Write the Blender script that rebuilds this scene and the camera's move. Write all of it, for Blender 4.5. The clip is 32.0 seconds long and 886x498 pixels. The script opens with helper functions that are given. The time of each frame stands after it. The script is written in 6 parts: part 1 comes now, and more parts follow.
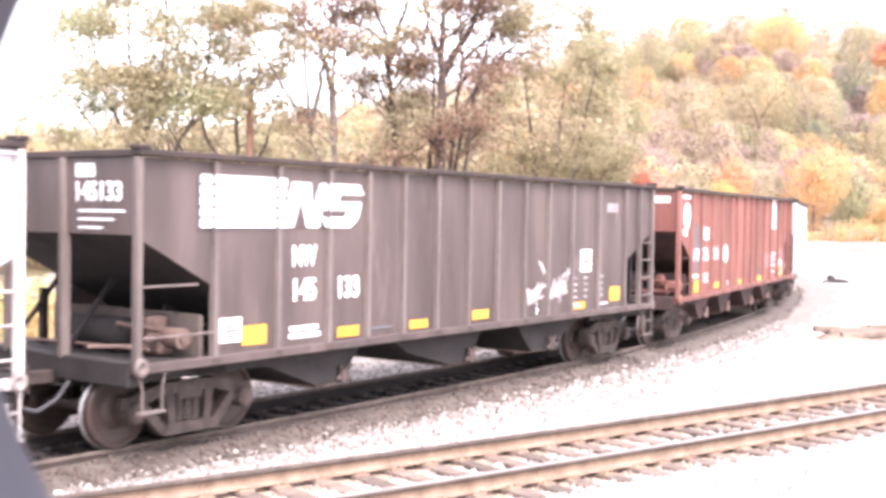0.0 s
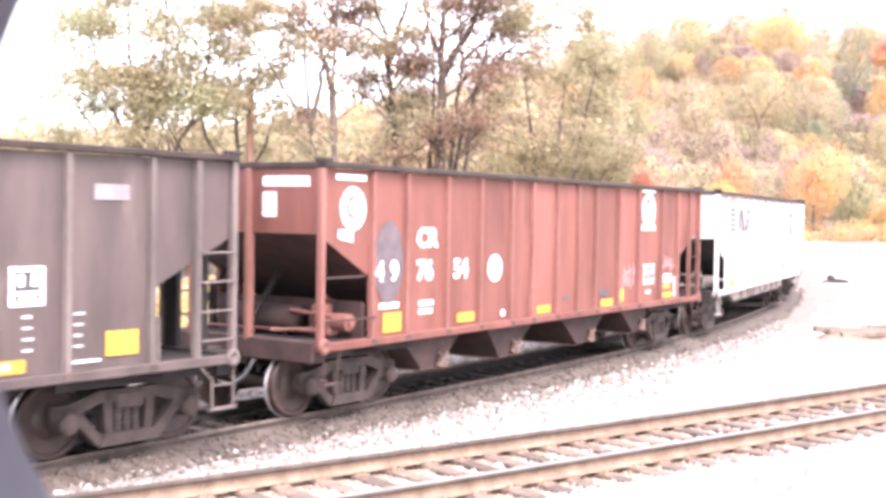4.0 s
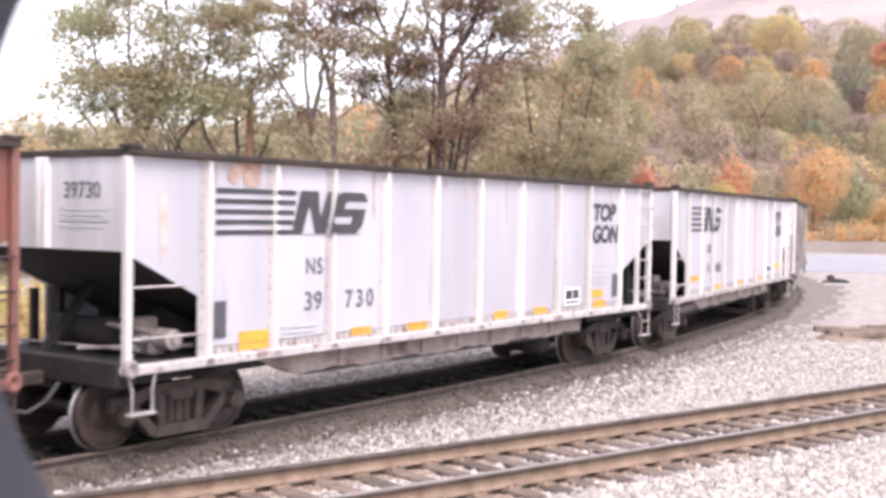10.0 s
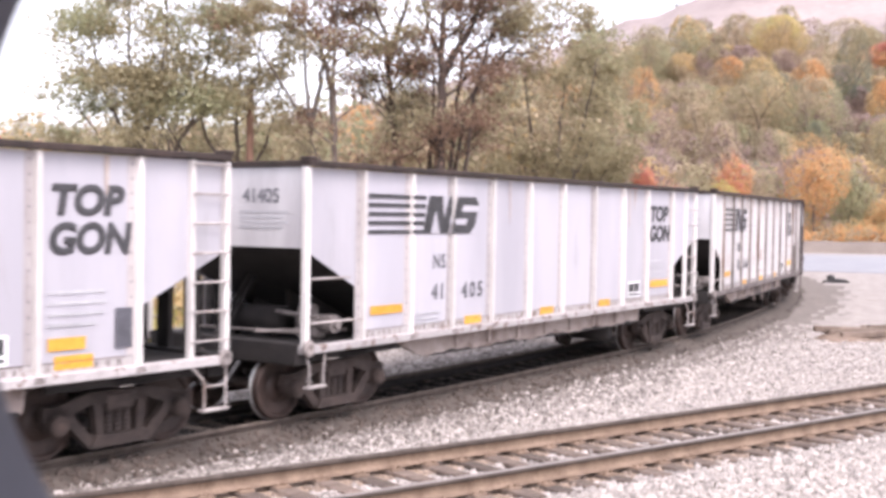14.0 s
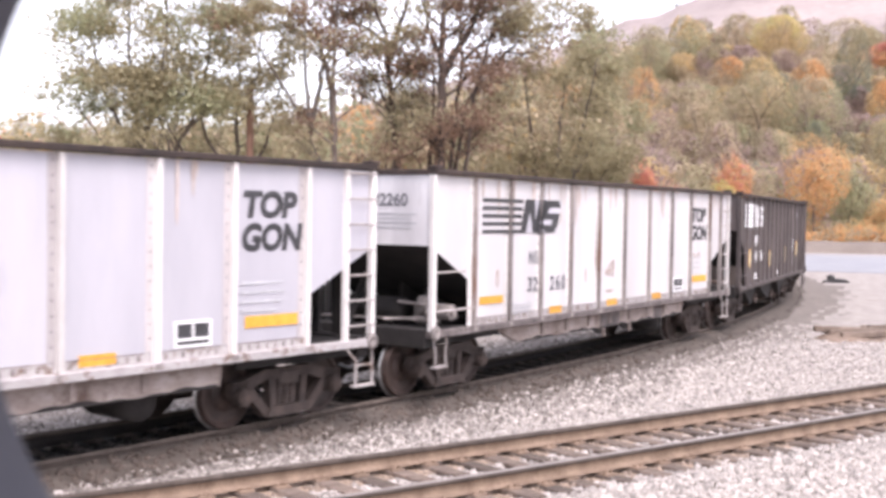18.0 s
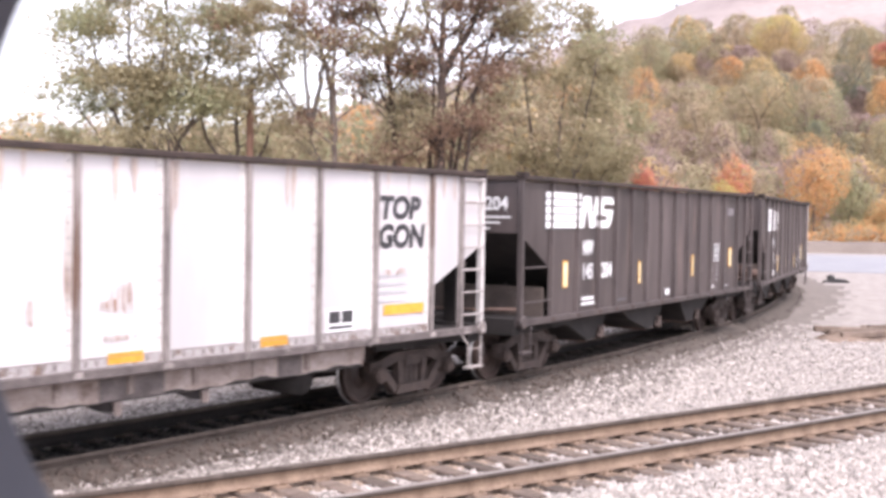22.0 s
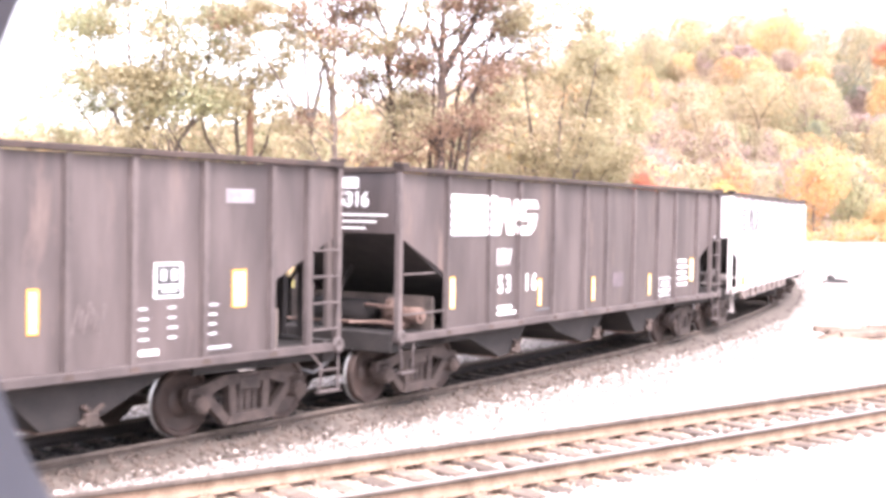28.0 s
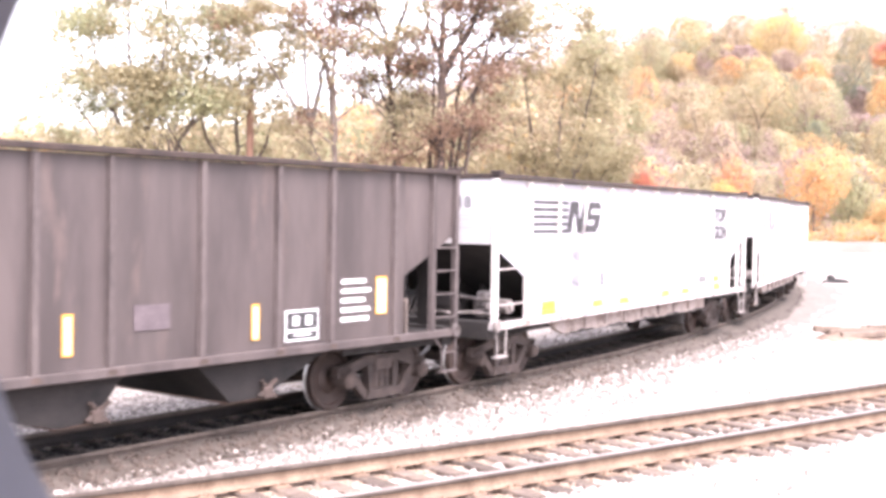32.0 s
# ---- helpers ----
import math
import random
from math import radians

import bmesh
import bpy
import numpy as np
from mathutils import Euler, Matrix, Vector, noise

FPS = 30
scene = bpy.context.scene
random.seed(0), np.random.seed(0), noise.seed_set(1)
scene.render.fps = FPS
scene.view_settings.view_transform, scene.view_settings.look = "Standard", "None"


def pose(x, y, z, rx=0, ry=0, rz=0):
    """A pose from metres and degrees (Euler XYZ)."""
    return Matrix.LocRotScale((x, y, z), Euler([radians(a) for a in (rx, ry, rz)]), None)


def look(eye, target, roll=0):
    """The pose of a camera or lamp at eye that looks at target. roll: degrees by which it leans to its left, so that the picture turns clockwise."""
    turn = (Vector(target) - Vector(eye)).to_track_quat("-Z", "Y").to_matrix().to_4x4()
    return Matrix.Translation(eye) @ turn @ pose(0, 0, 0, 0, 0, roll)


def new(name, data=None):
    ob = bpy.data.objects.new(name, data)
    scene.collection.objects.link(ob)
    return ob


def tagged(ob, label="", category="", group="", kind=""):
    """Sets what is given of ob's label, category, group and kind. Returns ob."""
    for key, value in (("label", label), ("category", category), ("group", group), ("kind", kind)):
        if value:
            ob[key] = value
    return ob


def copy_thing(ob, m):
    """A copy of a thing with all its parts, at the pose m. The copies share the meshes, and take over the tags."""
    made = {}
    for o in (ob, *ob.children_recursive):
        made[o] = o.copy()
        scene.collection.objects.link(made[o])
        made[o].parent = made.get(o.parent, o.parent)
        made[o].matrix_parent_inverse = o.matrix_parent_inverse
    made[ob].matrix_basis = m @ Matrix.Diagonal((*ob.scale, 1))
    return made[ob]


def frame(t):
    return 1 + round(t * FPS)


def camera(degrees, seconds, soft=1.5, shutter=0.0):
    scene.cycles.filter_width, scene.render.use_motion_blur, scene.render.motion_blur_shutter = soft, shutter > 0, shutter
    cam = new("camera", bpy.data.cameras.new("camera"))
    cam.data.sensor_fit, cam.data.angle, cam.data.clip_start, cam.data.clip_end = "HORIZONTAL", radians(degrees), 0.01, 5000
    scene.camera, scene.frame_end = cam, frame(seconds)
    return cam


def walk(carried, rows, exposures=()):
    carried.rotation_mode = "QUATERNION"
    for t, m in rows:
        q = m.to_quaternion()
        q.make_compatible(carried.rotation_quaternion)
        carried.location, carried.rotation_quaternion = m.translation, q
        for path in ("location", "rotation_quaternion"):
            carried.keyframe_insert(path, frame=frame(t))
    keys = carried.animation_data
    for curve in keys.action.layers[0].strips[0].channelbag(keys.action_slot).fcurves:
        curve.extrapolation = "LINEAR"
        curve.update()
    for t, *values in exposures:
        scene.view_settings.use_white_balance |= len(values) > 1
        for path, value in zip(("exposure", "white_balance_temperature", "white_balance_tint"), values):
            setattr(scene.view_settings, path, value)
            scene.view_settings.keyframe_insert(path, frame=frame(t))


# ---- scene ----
# ---- camera ----
EYE = (0.0, 0.0, 2.91)
CAM_POSE = pose(*EYE, 90 - 1.657, 0, 0) @ pose(0, 0, 0, 0, 0, 0.94)
cam = camera(41.44, 32.0, soft=3.6, shutter=0.5)
walk(cam, [(0.0, CAM_POSE), (32.0, CAM_POSE)],
     exposures=[(0.0, 2.54, 6520, 24.5), (4.0, 2.56, 6520, 24.5), (6.0, 2.48, 6520, 24.5), (7.0, 2.36, 6440, 22.0), (8.0, 2.02, 6440, 22.0), (9.0, 1.68, 6440, 22.0), (11.0, 1.42, 6440, 22.0), (14.0, 1.43, 6440, 22.0), (16.5, 1.35, 6420, 21.0), (17.5, 1.36, 6420, 21.0), (19.5, 1.50, 6440, 22.0), (21.0, 1.41, 6440, 22.0), (22.0, 1.44, 6440, 22.0), (23.0, 1.93, 6440, 22.0), (24.0, 2.34, 6520, 24.5), (25.0, 2.63, 6520, 24.5), (28.0, 2.75, 6520, 24.5), (30.0, 2.66, 6520, 24.5), (32.0, 2.50, 6520, 24.5)])
cam.data.dof.use_dof, cam.data.dof.focus_distance, cam.data.dof.aperture_fstop = True, 24.0, 34.0

# ---- light: bright overcast ----
SUN_ELEV, SUN_AZ = 58, 152
world = bpy.data.worlds.new("overcast_sky")
scene.world = world
world.use_nodes = True
wn = world.node_tree
sky = wn.nodes.new("ShaderNodeTexSky")
sky.sky_type, sky.sun_disc = "NISHITA", False
sky.sun_elevation, sky.sun_rotation = radians(SUN_ELEV), radians(SUN_AZ)
sky.dust_density, sky.air_density, sky.ozone_density = 2.0, 1.0, 1.0
pale = wn.nodes.new("ShaderNodeHueSaturation")
pale.inputs["Saturation"].default_value = 0.3
wn.links.new(sky.outputs[0], pale.inputs["Color"])
wn.links.new(pale.outputs[0], wn.nodes["Background"].inputs["Color"])
wn.nodes["Background"].inputs["Strength"].default_value = 0.15
sun = new("sun", bpy.data.lights.new("sun", "SUN"))
sun.data.energy, sun.data.angle, sun.data.color = 1.25, radians(30), (1.0, 0.95, 0.88)
sd = Vector((math.sin(radians(SUN_AZ)) * math.cos(radians(SUN_ELEV)), math.cos(radians(SUN_AZ)) * math.cos(radians(SUN_ELEV)), math.sin(radians(SUN_ELEV))))
sun.matrix_basis = look(sd * 100, (0, 0, 0))

# ---- materials ----
def mat(name, dark, light, rough=0.8, scale=4.0, fine=40.0, bump=0.2, metal=0.0, spots=None, spot_at=0.62, stretch=(1, 1, 1), vary=0.15, island=False, spot_scale=1.3, translucent=0.0, grain=0.4):
    m = bpy.data.materials.new(name)
    m.use_nodes = True
    nt = m.node_tree
    N, L = nt.nodes, nt.links
    b = N["Principled BSDF"]
    tc = N.new("ShaderNodeTexCoord")
    mp = N.new("ShaderNodeMapping")
    mp.inputs["Scale"].default_value = stretch
    L.new(tc.outputs["Object"], mp.inputs["Vector"])
    rnd = N.new("ShaderNodeNewGeometry" if island else "ShaderNodeObjectInfo")
    rout = rnd.outputs["Random Per Island" if island else "Random"]
    off = N.new("ShaderNodeMath")
    off.operation = "MULTIPLY"
    off.inputs[1].default_value = 30.0
    L.new(rout, off.inputs[0])
    if not island:
        L.new(off.outputs[0], mp.inputs["Location"])
    n1 = N.new("ShaderNodeTexNoise")
    n1.inputs["Scale"].default_value, n1.inputs["Detail"].default_value = scale, 6
    n2 = N.new("ShaderNodeTexNoise")
    n2.inputs["Scale"].default_value, n2.inputs["Detail"].default_value = fine, 4
    L.new(mp.outputs[0], n1.inputs["Vector"])
    L.new(mp.outputs[0], n2.inputs["Vector"])
    mixn = N.new("ShaderNodeMix")
    mixn.inputs[0].default_value = grain
    L.new(n1.outputs[0], mixn.inputs[2])
    L.new(n2.outputs[0], mixn.inputs[3])
    ramp = N.new("ShaderNodeValToRGB")
    ramp.color_ramp.elements[0].position, ramp.color_ramp.elements[1].position = 0.36, 0.64
    ramp.color_ramp.elements[0].color, ramp.color_ramp.elements[1].color = (*dark, 1), (*light, 1)
    L.new(mixn.outputs[0], ramp.inputs[0])
    col = ramp.outputs[0]
    if spots:
        n3 = N.new("ShaderNodeTexNoise")
        n3.inputs["Scale"].default_value, n3.inputs["Detail"].default_value, n3.inputs["Roughness"].default_value = spot_scale, 8, 0.65
        L.new(mp.outputs[0], n3.inputs["Vector"])
        r3 = N.new("ShaderNodeValToRGB")
        r3.color_ramp.elements[0].position, r3.color_ramp.elements[1].position = spot_at, spot_at + 0.1
        L.new(n3.outputs[0], r3.inputs[0])
        mx = N.new("ShaderNodeMix")
        mx.data_type = "RGBA"
        L.new(r3.outputs[0], mx.inputs[0])
        L.new(col, mx.inputs[6])
        mx.inputs[7].default_value = (*spots, 1)
        col = mx.outputs[2]
    hv = N.new("ShaderNodeHueSaturation")
    mr = N.new("ShaderNodeMapRange")
    mr.inputs[3].default_value, mr.inputs[4].default_value = 1 - vary, 1 + vary
    L.new(rout, mr.inputs[0])
    L.new(mr.outputs[0], hv.inputs["Value"])
    L.new(col, hv.inputs["Color"])
    L.new(hv.outputs[0], b.inputs["Base Color"])
    b.inputs["Roughness"].default_value, b.inputs["Metallic"].default_value = rough, metal
    if bump:
        bp = N.new("ShaderNodeBump")
        bp.inputs["Strength"].default_value, bp.inputs["Distance"].default_value = bump, 0.02
        L.new(mixn.outputs[0], bp.inputs["Height"])
        L.new(bp.outputs[0], b.inputs["Normal"])
    if translucent:
        tr = N.new("ShaderNodeBsdfTranslucent")
        L.new(hv.outputs[0], tr.inputs["Color"])
        ms = N.new("ShaderNodeMixShader")
        ms.inputs[0].default_value = translucent
        L.new(b.outputs[0], ms.inputs[1])
        L.new(tr.outputs[0], ms.inputs[2])
        L.new(ms.outputs[0], N["Material Output"].inputs["Surface"])
    return m


def leafmat(name, dark, light):
    return mat(name, dark, light, 0.9, 0.35, 2.5, 0.0, island=True, vary=0.08, translucent=0.55)


DOWN = (1.2, 1.2, 0.25)  # streaks that run down
M_DARK = mat("weathered_black_paint", (0.054, 0.040, 0.037), (0.098, 0.073, 0.067), 0.6, 1.6, 18, 0.12, spots=(0.126, 0.095, 0.084), spot_at=0.6, stretch=DOWN, grain=0.12)
M_DARK_POST = mat("dusty_black_post", (0.086, 0.068, 0.063), (0.153, 0.124, 0.113), 0.65, 3, 30, 0.15, stretch=DOWN)
M_RED = mat("oxide_red_paint", (0.141, 0.050, 0.037), (0.209, 0.079, 0.062), 0.6, 1.6, 18, 0.12, spots=(0.116, 0.042, 0.033), spot_at=0.58, stretch=DOWN, grain=0.12)
M_RED_POST = mat("dusty_red_post", (0.15, 0.06, 0.047), (0.235, 0.105, 0.084), 0.65, 3, 30, 0.15, stretch=DOWN)
# darker and more lilac than the posts, for the shade on recessed panels
M_WHITE = mat("weathered_shaded_white_paint", (0.4, 0.39, 0.43), (0.485, 0.473, 0.51), 0.55, 0.8, 12, 0.05, spots=(0.365, 0.35, 0.37), spot_at=0.62, stretch=DOWN, vary=0.1, grain=0.12)
M_FLANGE = mat("rust_tinged_white_flange", (0.36, 0.325, 0.32), (0.5, 0.465, 0.46), 0.65, 4, 30, 0.1, spots=(0.25, 0.18, 0.15), spot_at=0.64, stretch=DOWN)
M_DIRTYWHITE = mat("dirty_white_steel", (0.26, 0.23, 0.22), (0.5, 0.46, 0.445), 0.7, 6, 40, 0.15, spots=(0.16, 0.11, 0.09), spot_at=0.56)
M_WHITE_POST = mat("stained_white_post", (0.56, 0.53, 0.51), (0.72, 0.69, 0.67), 0.6, 4, 30, 0.15, spots=(0.3, 0.22, 0.18), spot_at=0.63, stretch=DOWN)
M_WHITE_END = mat("dusty_white_end", (0.46, 0.445, 0.46), (0.66, 0.645, 0.655), 0.6, 1.5, 16, 0.08, spots=(0.34, 0.315, 0.315), spot_at=0.58, stretch=DOWN, grain=0.12)
M_OLDTIE = mat("dark_old_timber", (0.1, 0.075, 0.06), (0.26, 0.2, 0.16), 0.9, 3, 40, 0.5, stretch=(1, 6, 1), vary=0.3)
# grime on feet and fittings, and painted shade on gondola posts' rear faces
M_WHITE_GRIME_SHADE = mat("grimy_and_shaded_white", (0.12, 0.105, 0.1), (0.34, 0.3, 0.285), 0.75, 5, 30, 0.15, spots=(0.16, 0.1, 0.075), spot_at=0.58, stretch=DOWN)
M_RUSTCHORD = mat("rusty_top_chord", (0.018, 0.013, 0.012), (0.055, 0.036, 0.03), 0.8, 3, 30, 0.3)
M_SILL = mat("grimy_sill", (0.165, 0.125, 0.109), (0.33, 0.28, 0.258), 0.75, 3, 25, 0.2, spots=(0.1, 0.065, 0.05), spot_at=0.56)
M_CHIP = mat("chipped_white_foot", (0.36, 0.33, 0.325), (0.56, 0.535, 0.535), 0.7, 5, 30, 0.1, spots=(0.2, 0.145, 0.12), spot_at=0.52, spot_scale=5.0)
M_BLACKCAR = mat("faded_black_paint", (0.05, 0.039, 0.038), (0.096, 0.076, 0.073), 0.6, 1.6, 18, 0.12, spots=(0.12, 0.088, 0.078), spot_at=0.6, stretch=DOWN, grain=0.12)
M_BLACKCAR_POST = mat("faded_black_post", (0.055, 0.044, 0.043), (0.115, 0.093, 0.089), 0.65, 3, 30, 0.15, stretch=DOWN)
# near-black for coal grime, and for shade painted into undersides and recesses
M_UNDER = mat("grimed_and_shaded_steel", (0.01, 0.009, 0.009), (0.028, 0.023, 0.022), 0.85, 3, 30, 0.3)
M_TRUCK = mat("brown_grimed_casting", (0.026, 0.019, 0.017), (0.072, 0.052, 0.045), 0.8, 5, 40, 0.3)
M_WHEEL = mat("rusty_wheel_steel", (0.023, 0.015, 0.012), (0.058, 0.036, 0.030), 0.6, 5, 40, 0.2)
M_BEARING = mat("rust_brown_bearing", (0.034, 0.024, 0.02), (0.08, 0.054, 0.045), 0.8, 6, 40, 0.2)
M_TREAD = mat("worn_wheel_tread", (0.3, 0.3, 0.3), (0.45, 0.45, 0.45), 0.35, 8, 60, 0.05, metal=0.8)
M_GEAR = mat("rusty_brake_gear", (0.1, 0.062, 0.05), (0.2, 0.135, 0.112), 0.75, 4, 30, 0.25)
M_GEAR_DARK = mat("coal_grimed_brake_gear", (0.035, 0.026, 0.022), (0.1, 0.07, 0.06), 0.8, 4, 30, 0.25)
M_BROWNPLATE = mat("mottled_brown_plate", (0.075, 0.06, 0.053), (0.15, 0.118, 0.104), 0.85, 2, 24, 0.2, spots=(0.05, 0.04, 0.036), spot_at=0.58)
M_RED_GRIME = mat("coal_grimed_red_steel", (0.024, 0.015, 0.014), (0.065, 0.035, 0.031), 0.8, 3, 30, 0.25)
M_BLACK = mat("black_lettering", (0.03, 0.03, 0.032), (0.055, 0.055, 0.06), 0.6, 6, 40, 0.0)
M_LETTER = mat("white_lettering", (0.72, 0.72, 0.73), (0.84, 0.84, 0.84), 0.6, 6, 40, 0.0)
M_GREY = mat("faded_grey_lettering", (0.1, 0.1, 0.11), (0.16, 0.16, 0.175), 0.7, 6, 40, 0.0)
M_YELLOW = mat("yellow_reflective_tape", (0.6, 0.282, 0.032), (0.73, 0.375, 0.053), 0.45, 10, 60, 0.0)
M_TAPE_GLARE = mat("pale_yellow_tape_glare", (0.8, 0.66, 0.36), (0.9, 0.78, 0.48), 0.45, 10, 60, 0.0)
M_GRAFF = mat("faded_graffiti_grey", (0.075, 0.06, 0.066), (0.13, 0.103, 0.112), 0.7, 4, 30, 0.0)
M_PINK = mat("faded_graffiti_pink", (0.55, 0.42, 0.5), (0.75, 0.65, 0.72), 0.7, 4, 30, 0.0)
M_BALLAST = mat("limestone_ballast_bed", (0.21, 0.186, 0.17), (0.385, 0.347, 0.322), 0.95, 2.5, 26, 0.6, spots=(0.16, 0.125, 0.1), spot_at=0.62)
M_STONE = mat("crushed_limestone", (0.275, 0.247, 0.226), (0.475, 0.43, 0.4), 0.9, 6, 50, 0.2, island=True, vary=0.38)
M_DUSTED = mat("coal_dusted_ballast", (0.12, 0.102, 0.09), (0.22, 0.192, 0.172), 0.95, 2.5, 26, 0.6)
M_DUSTSTONE = mat("coal_dusted_stone", (0.13, 0.112, 0.1), (0.25, 0.22, 0.2), 0.9, 6, 50, 0.2, island=True, vary=0.38)
M_DIRTY = mat("coal_stained_ballast", (0.055, 0.045, 0.038), (0.123, 0.100, 0.086), 0.95, 5, 40, 0.6, vary=0.25)
# near-black stands for the train's shadow on crib and far shoulder
M_CRIB_SHADE = mat("shadow_black_ballast", (0.008, 0.007, 0.007), (0.022, 0.019, 0.019), 0.95, 5, 40, 0.5)
M_DIRTYSTONE = mat("coal_stained_stone", (0.060, 0.046, 0.038), (0.120, 0.093, 0.077), 0.9, 6, 50, 0.2, island=True, vary=0.2)
M_FIELD = mat("dry_grass_and_leaf_litter", (0.11, 0.09, 0.045), (0.2, 0.16, 0.08), 0.95, 0.08, 1.2, 0.0, spots=(0.12, 0.13, 0.05), spot_at=0.55, spot_scale=0.03)
# bare slope, lightened so that its colour carries the distant haze
M_RIDGE = mat("hazed_bare_slope", (0.227, 0.185, 0.176), (0.353, 0.294, 0.277), 0.95, 0.012, 0.15, 0.0, spots=(0.126, 0.109, 0.084), spot_at=0.6, spot_scale=0.008)
M_ROAD = mat("pale_gravel_road", (0.27, 0.275, 0.3), (0.36, 0.365, 0.39), 0.9, 0.5, 12, 0.2)
M_TIE = mat("weathered_creosote_timber", (0.075, 0.055, 0.044), (0.2, 0.152, 0.124), 0.9, 3, 40, 0.5, stretch=(1, 6, 1), vary=0.35)
M_RAILSIDE = mat("rusty_rail", (0.15, 0.1, 0.068), (0.28, 0.2, 0.145), 0.85, 4, 30, 0.2)
M_RUSTBED = mat("rust_stained_ballast", (0.2, 0.145, 0.105), (0.33, 0.25, 0.19), 0.95, 5, 40, 0.5, spots=(0.16, 0.11, 0.08), spot_at=0.6)
M_RUSTSTONE = mat("rust_stained_stone", (0.2, 0.15, 0.115), (0.34, 0.265, 0.21), 0.9, 6, 50, 0.2, island=True, vary=0.25)
M_TIE_COAL = mat("coal_blackened_timber", (0.04, 0.032, 0.027), (0.095, 0.076, 0.064), 0.95, 3, 40, 0.5, stretch=(1, 6, 1), vary=0.3)
# brown rail grime, also the painted shadow line under the rail heads
M_RAIL_GRIME_SHADE = mat("grimed_and_shaded_rail", (0.055, 0.042, 0.035), (0.115, 0.09, 0.075), 0.85, 4, 30, 0.2)
M_RAILHEAD = mat("worn_rail_head", (0.2, 0.175, 0.16), (0.32, 0.285, 0.265), 0.5, 3, 40, 0.05)
M_BARK = mat("grey_brown_bark", (0.085, 0.066, 0.055), (0.21, 0.17, 0.145), 0.95, 3, 22, 0.5, stretch=(1, 1, 0.2))
M_DARKBARK = mat("dark_brown_bark", (0.045, 0.032, 0.027), (0.12, 0.09, 0.076), 0.95, 3, 22, 0.5, stretch=(1, 1, 0.2))
M_POLE = mat("weathered_pole_timber", (0.14, 0.075, 0.052), (0.25, 0.145, 0.105), 0.95, 3, 30, 0.4, stretch=(1, 1, 0.1))
M_HOOD = mat("dark_rubber_hood", (0.025, 0.0255, 0.036), (0.037, 0.038, 0.052), 0.65, 20, 200, 0.0)
M_DEBRIS = mat("black_scrap", (0.02, 0.02, 0.02), (0.05, 0.048, 0.05), 0.8, 5, 30, 0.2)
M_BERM = mat("grey_brown_bank", (0.13, 0.105, 0.09), (0.22, 0.185, 0.16), 0.95, 0.3, 6, 0.3)
# leaf colours set paler, with the hillside's haze put into them
LEAF = {
    "olive": leafmat("olive_leaves", (0.314, 0.274, 0.173), (0.483, 0.424, 0.270)),
    "green": leafmat("dull_green_leaves", (0.303, 0.304, 0.187), (0.469, 0.465, 0.295)),
    "gold": leafmat("golden_leaves", (0.515, 0.377, 0.199), (0.692, 0.533, 0.286)),
    "orange": leafmat("orange_leaves", (0.618, 0.355, 0.177), (0.752, 0.469, 0.235)),
    "red": leafmat("russet_red_leaves", (0.556, 0.232, 0.187), (0.670, 0.314, 0.251)),
    "russet": leafmat("thin_russet_leaves", (0.225, 0.148, 0.11), (0.365, 0.243, 0.175)),
    "tan": leafmat("tan_brown_leaves", (0.412, 0.334, 0.230), (0.618, 0.505, 0.353)),
    "dark": leafmat("dark_evergreen_needles", (0.183, 0.197, 0.153), (0.305, 0.316, 0.247)),
    "mauve": leafmat("dusky_mauve_twigs_and_leaves", (0.324, 0.242, 0.217), (0.487, 0.376, 0.338)),
    "lime": leafmat("lime_yellow_leaves", (0.454, 0.428, 0.153), (0.633, 0.588, 0.237)),
}

# ---- mesh helpers ----
def box(bm, x0, x1, y0, y1, z0, z1, bevel=0.0):
    vs = [bm.verts.new((x, y, z)) for x in (x0, x1) for y in (y0, y1) for z in (z0, z1)]
    fs = [bm.faces.new([vs[i] for i in f]) for f in ((0, 1, 3, 2), (4, 6, 7, 5), (0, 4, 5, 1), (2, 3, 7, 6), (0, 2, 6, 4), (1, 5, 7, 3))]
    if bevel:
        bmesh.ops.bevel(bm, geom=list({e for f in fs for e in f.edges}), offset=bevel, segments=1, affect="EDGES")


def prism(bm, outline, y0, y1):
    """An outline in x and z, drawn out from y0 to y1."""
    a = [bm.verts.new((x, y0, z)) for x, z in outline]
    b = [bm.verts.new((x, y1, z)) for x, z in outline]
    bm.faces.new(a)
    bm.faces.new(b[::-1])
    n = len(a)
    for i in range(n):
        bm.faces.new((a[i], b[i], b[(i + 1) % n], a[(i + 1) % n]))


def rod(bm, p, q, r, n=8, r1=None):
    p, q = Vector(p), Vector(q)
    m = Matrix.Translation((p + q) / 2) @ (q - p).to_track_quat("Z", "Y").to_matrix().to_4x4()
    bmesh.ops.create_cone(bm, cap_ends=True, segments=n, radius1=r, radius2=r if r1 is None else r1, depth=(q - p).length, matrix=m)


def lathe(bm, profile, n, y0=0.0):
    """Rings (y, radius) round the y axis."""
    rings = [[bm.verts.new((r * math.cos(2 * math.pi * k / n), y0 + y, r * math.sin(2 * math.pi * k / n))) for k in range(n)] for y, r in profile]
    for a, b in zip(rings, rings[1:]):
        for k in range(n):
            bm.faces.new((a[k], b[k], b[(k + 1) % n], a[(k + 1) % n]))
    bm.faces.new(rings[0])
    bm.faces.new(rings[-1][::-1])


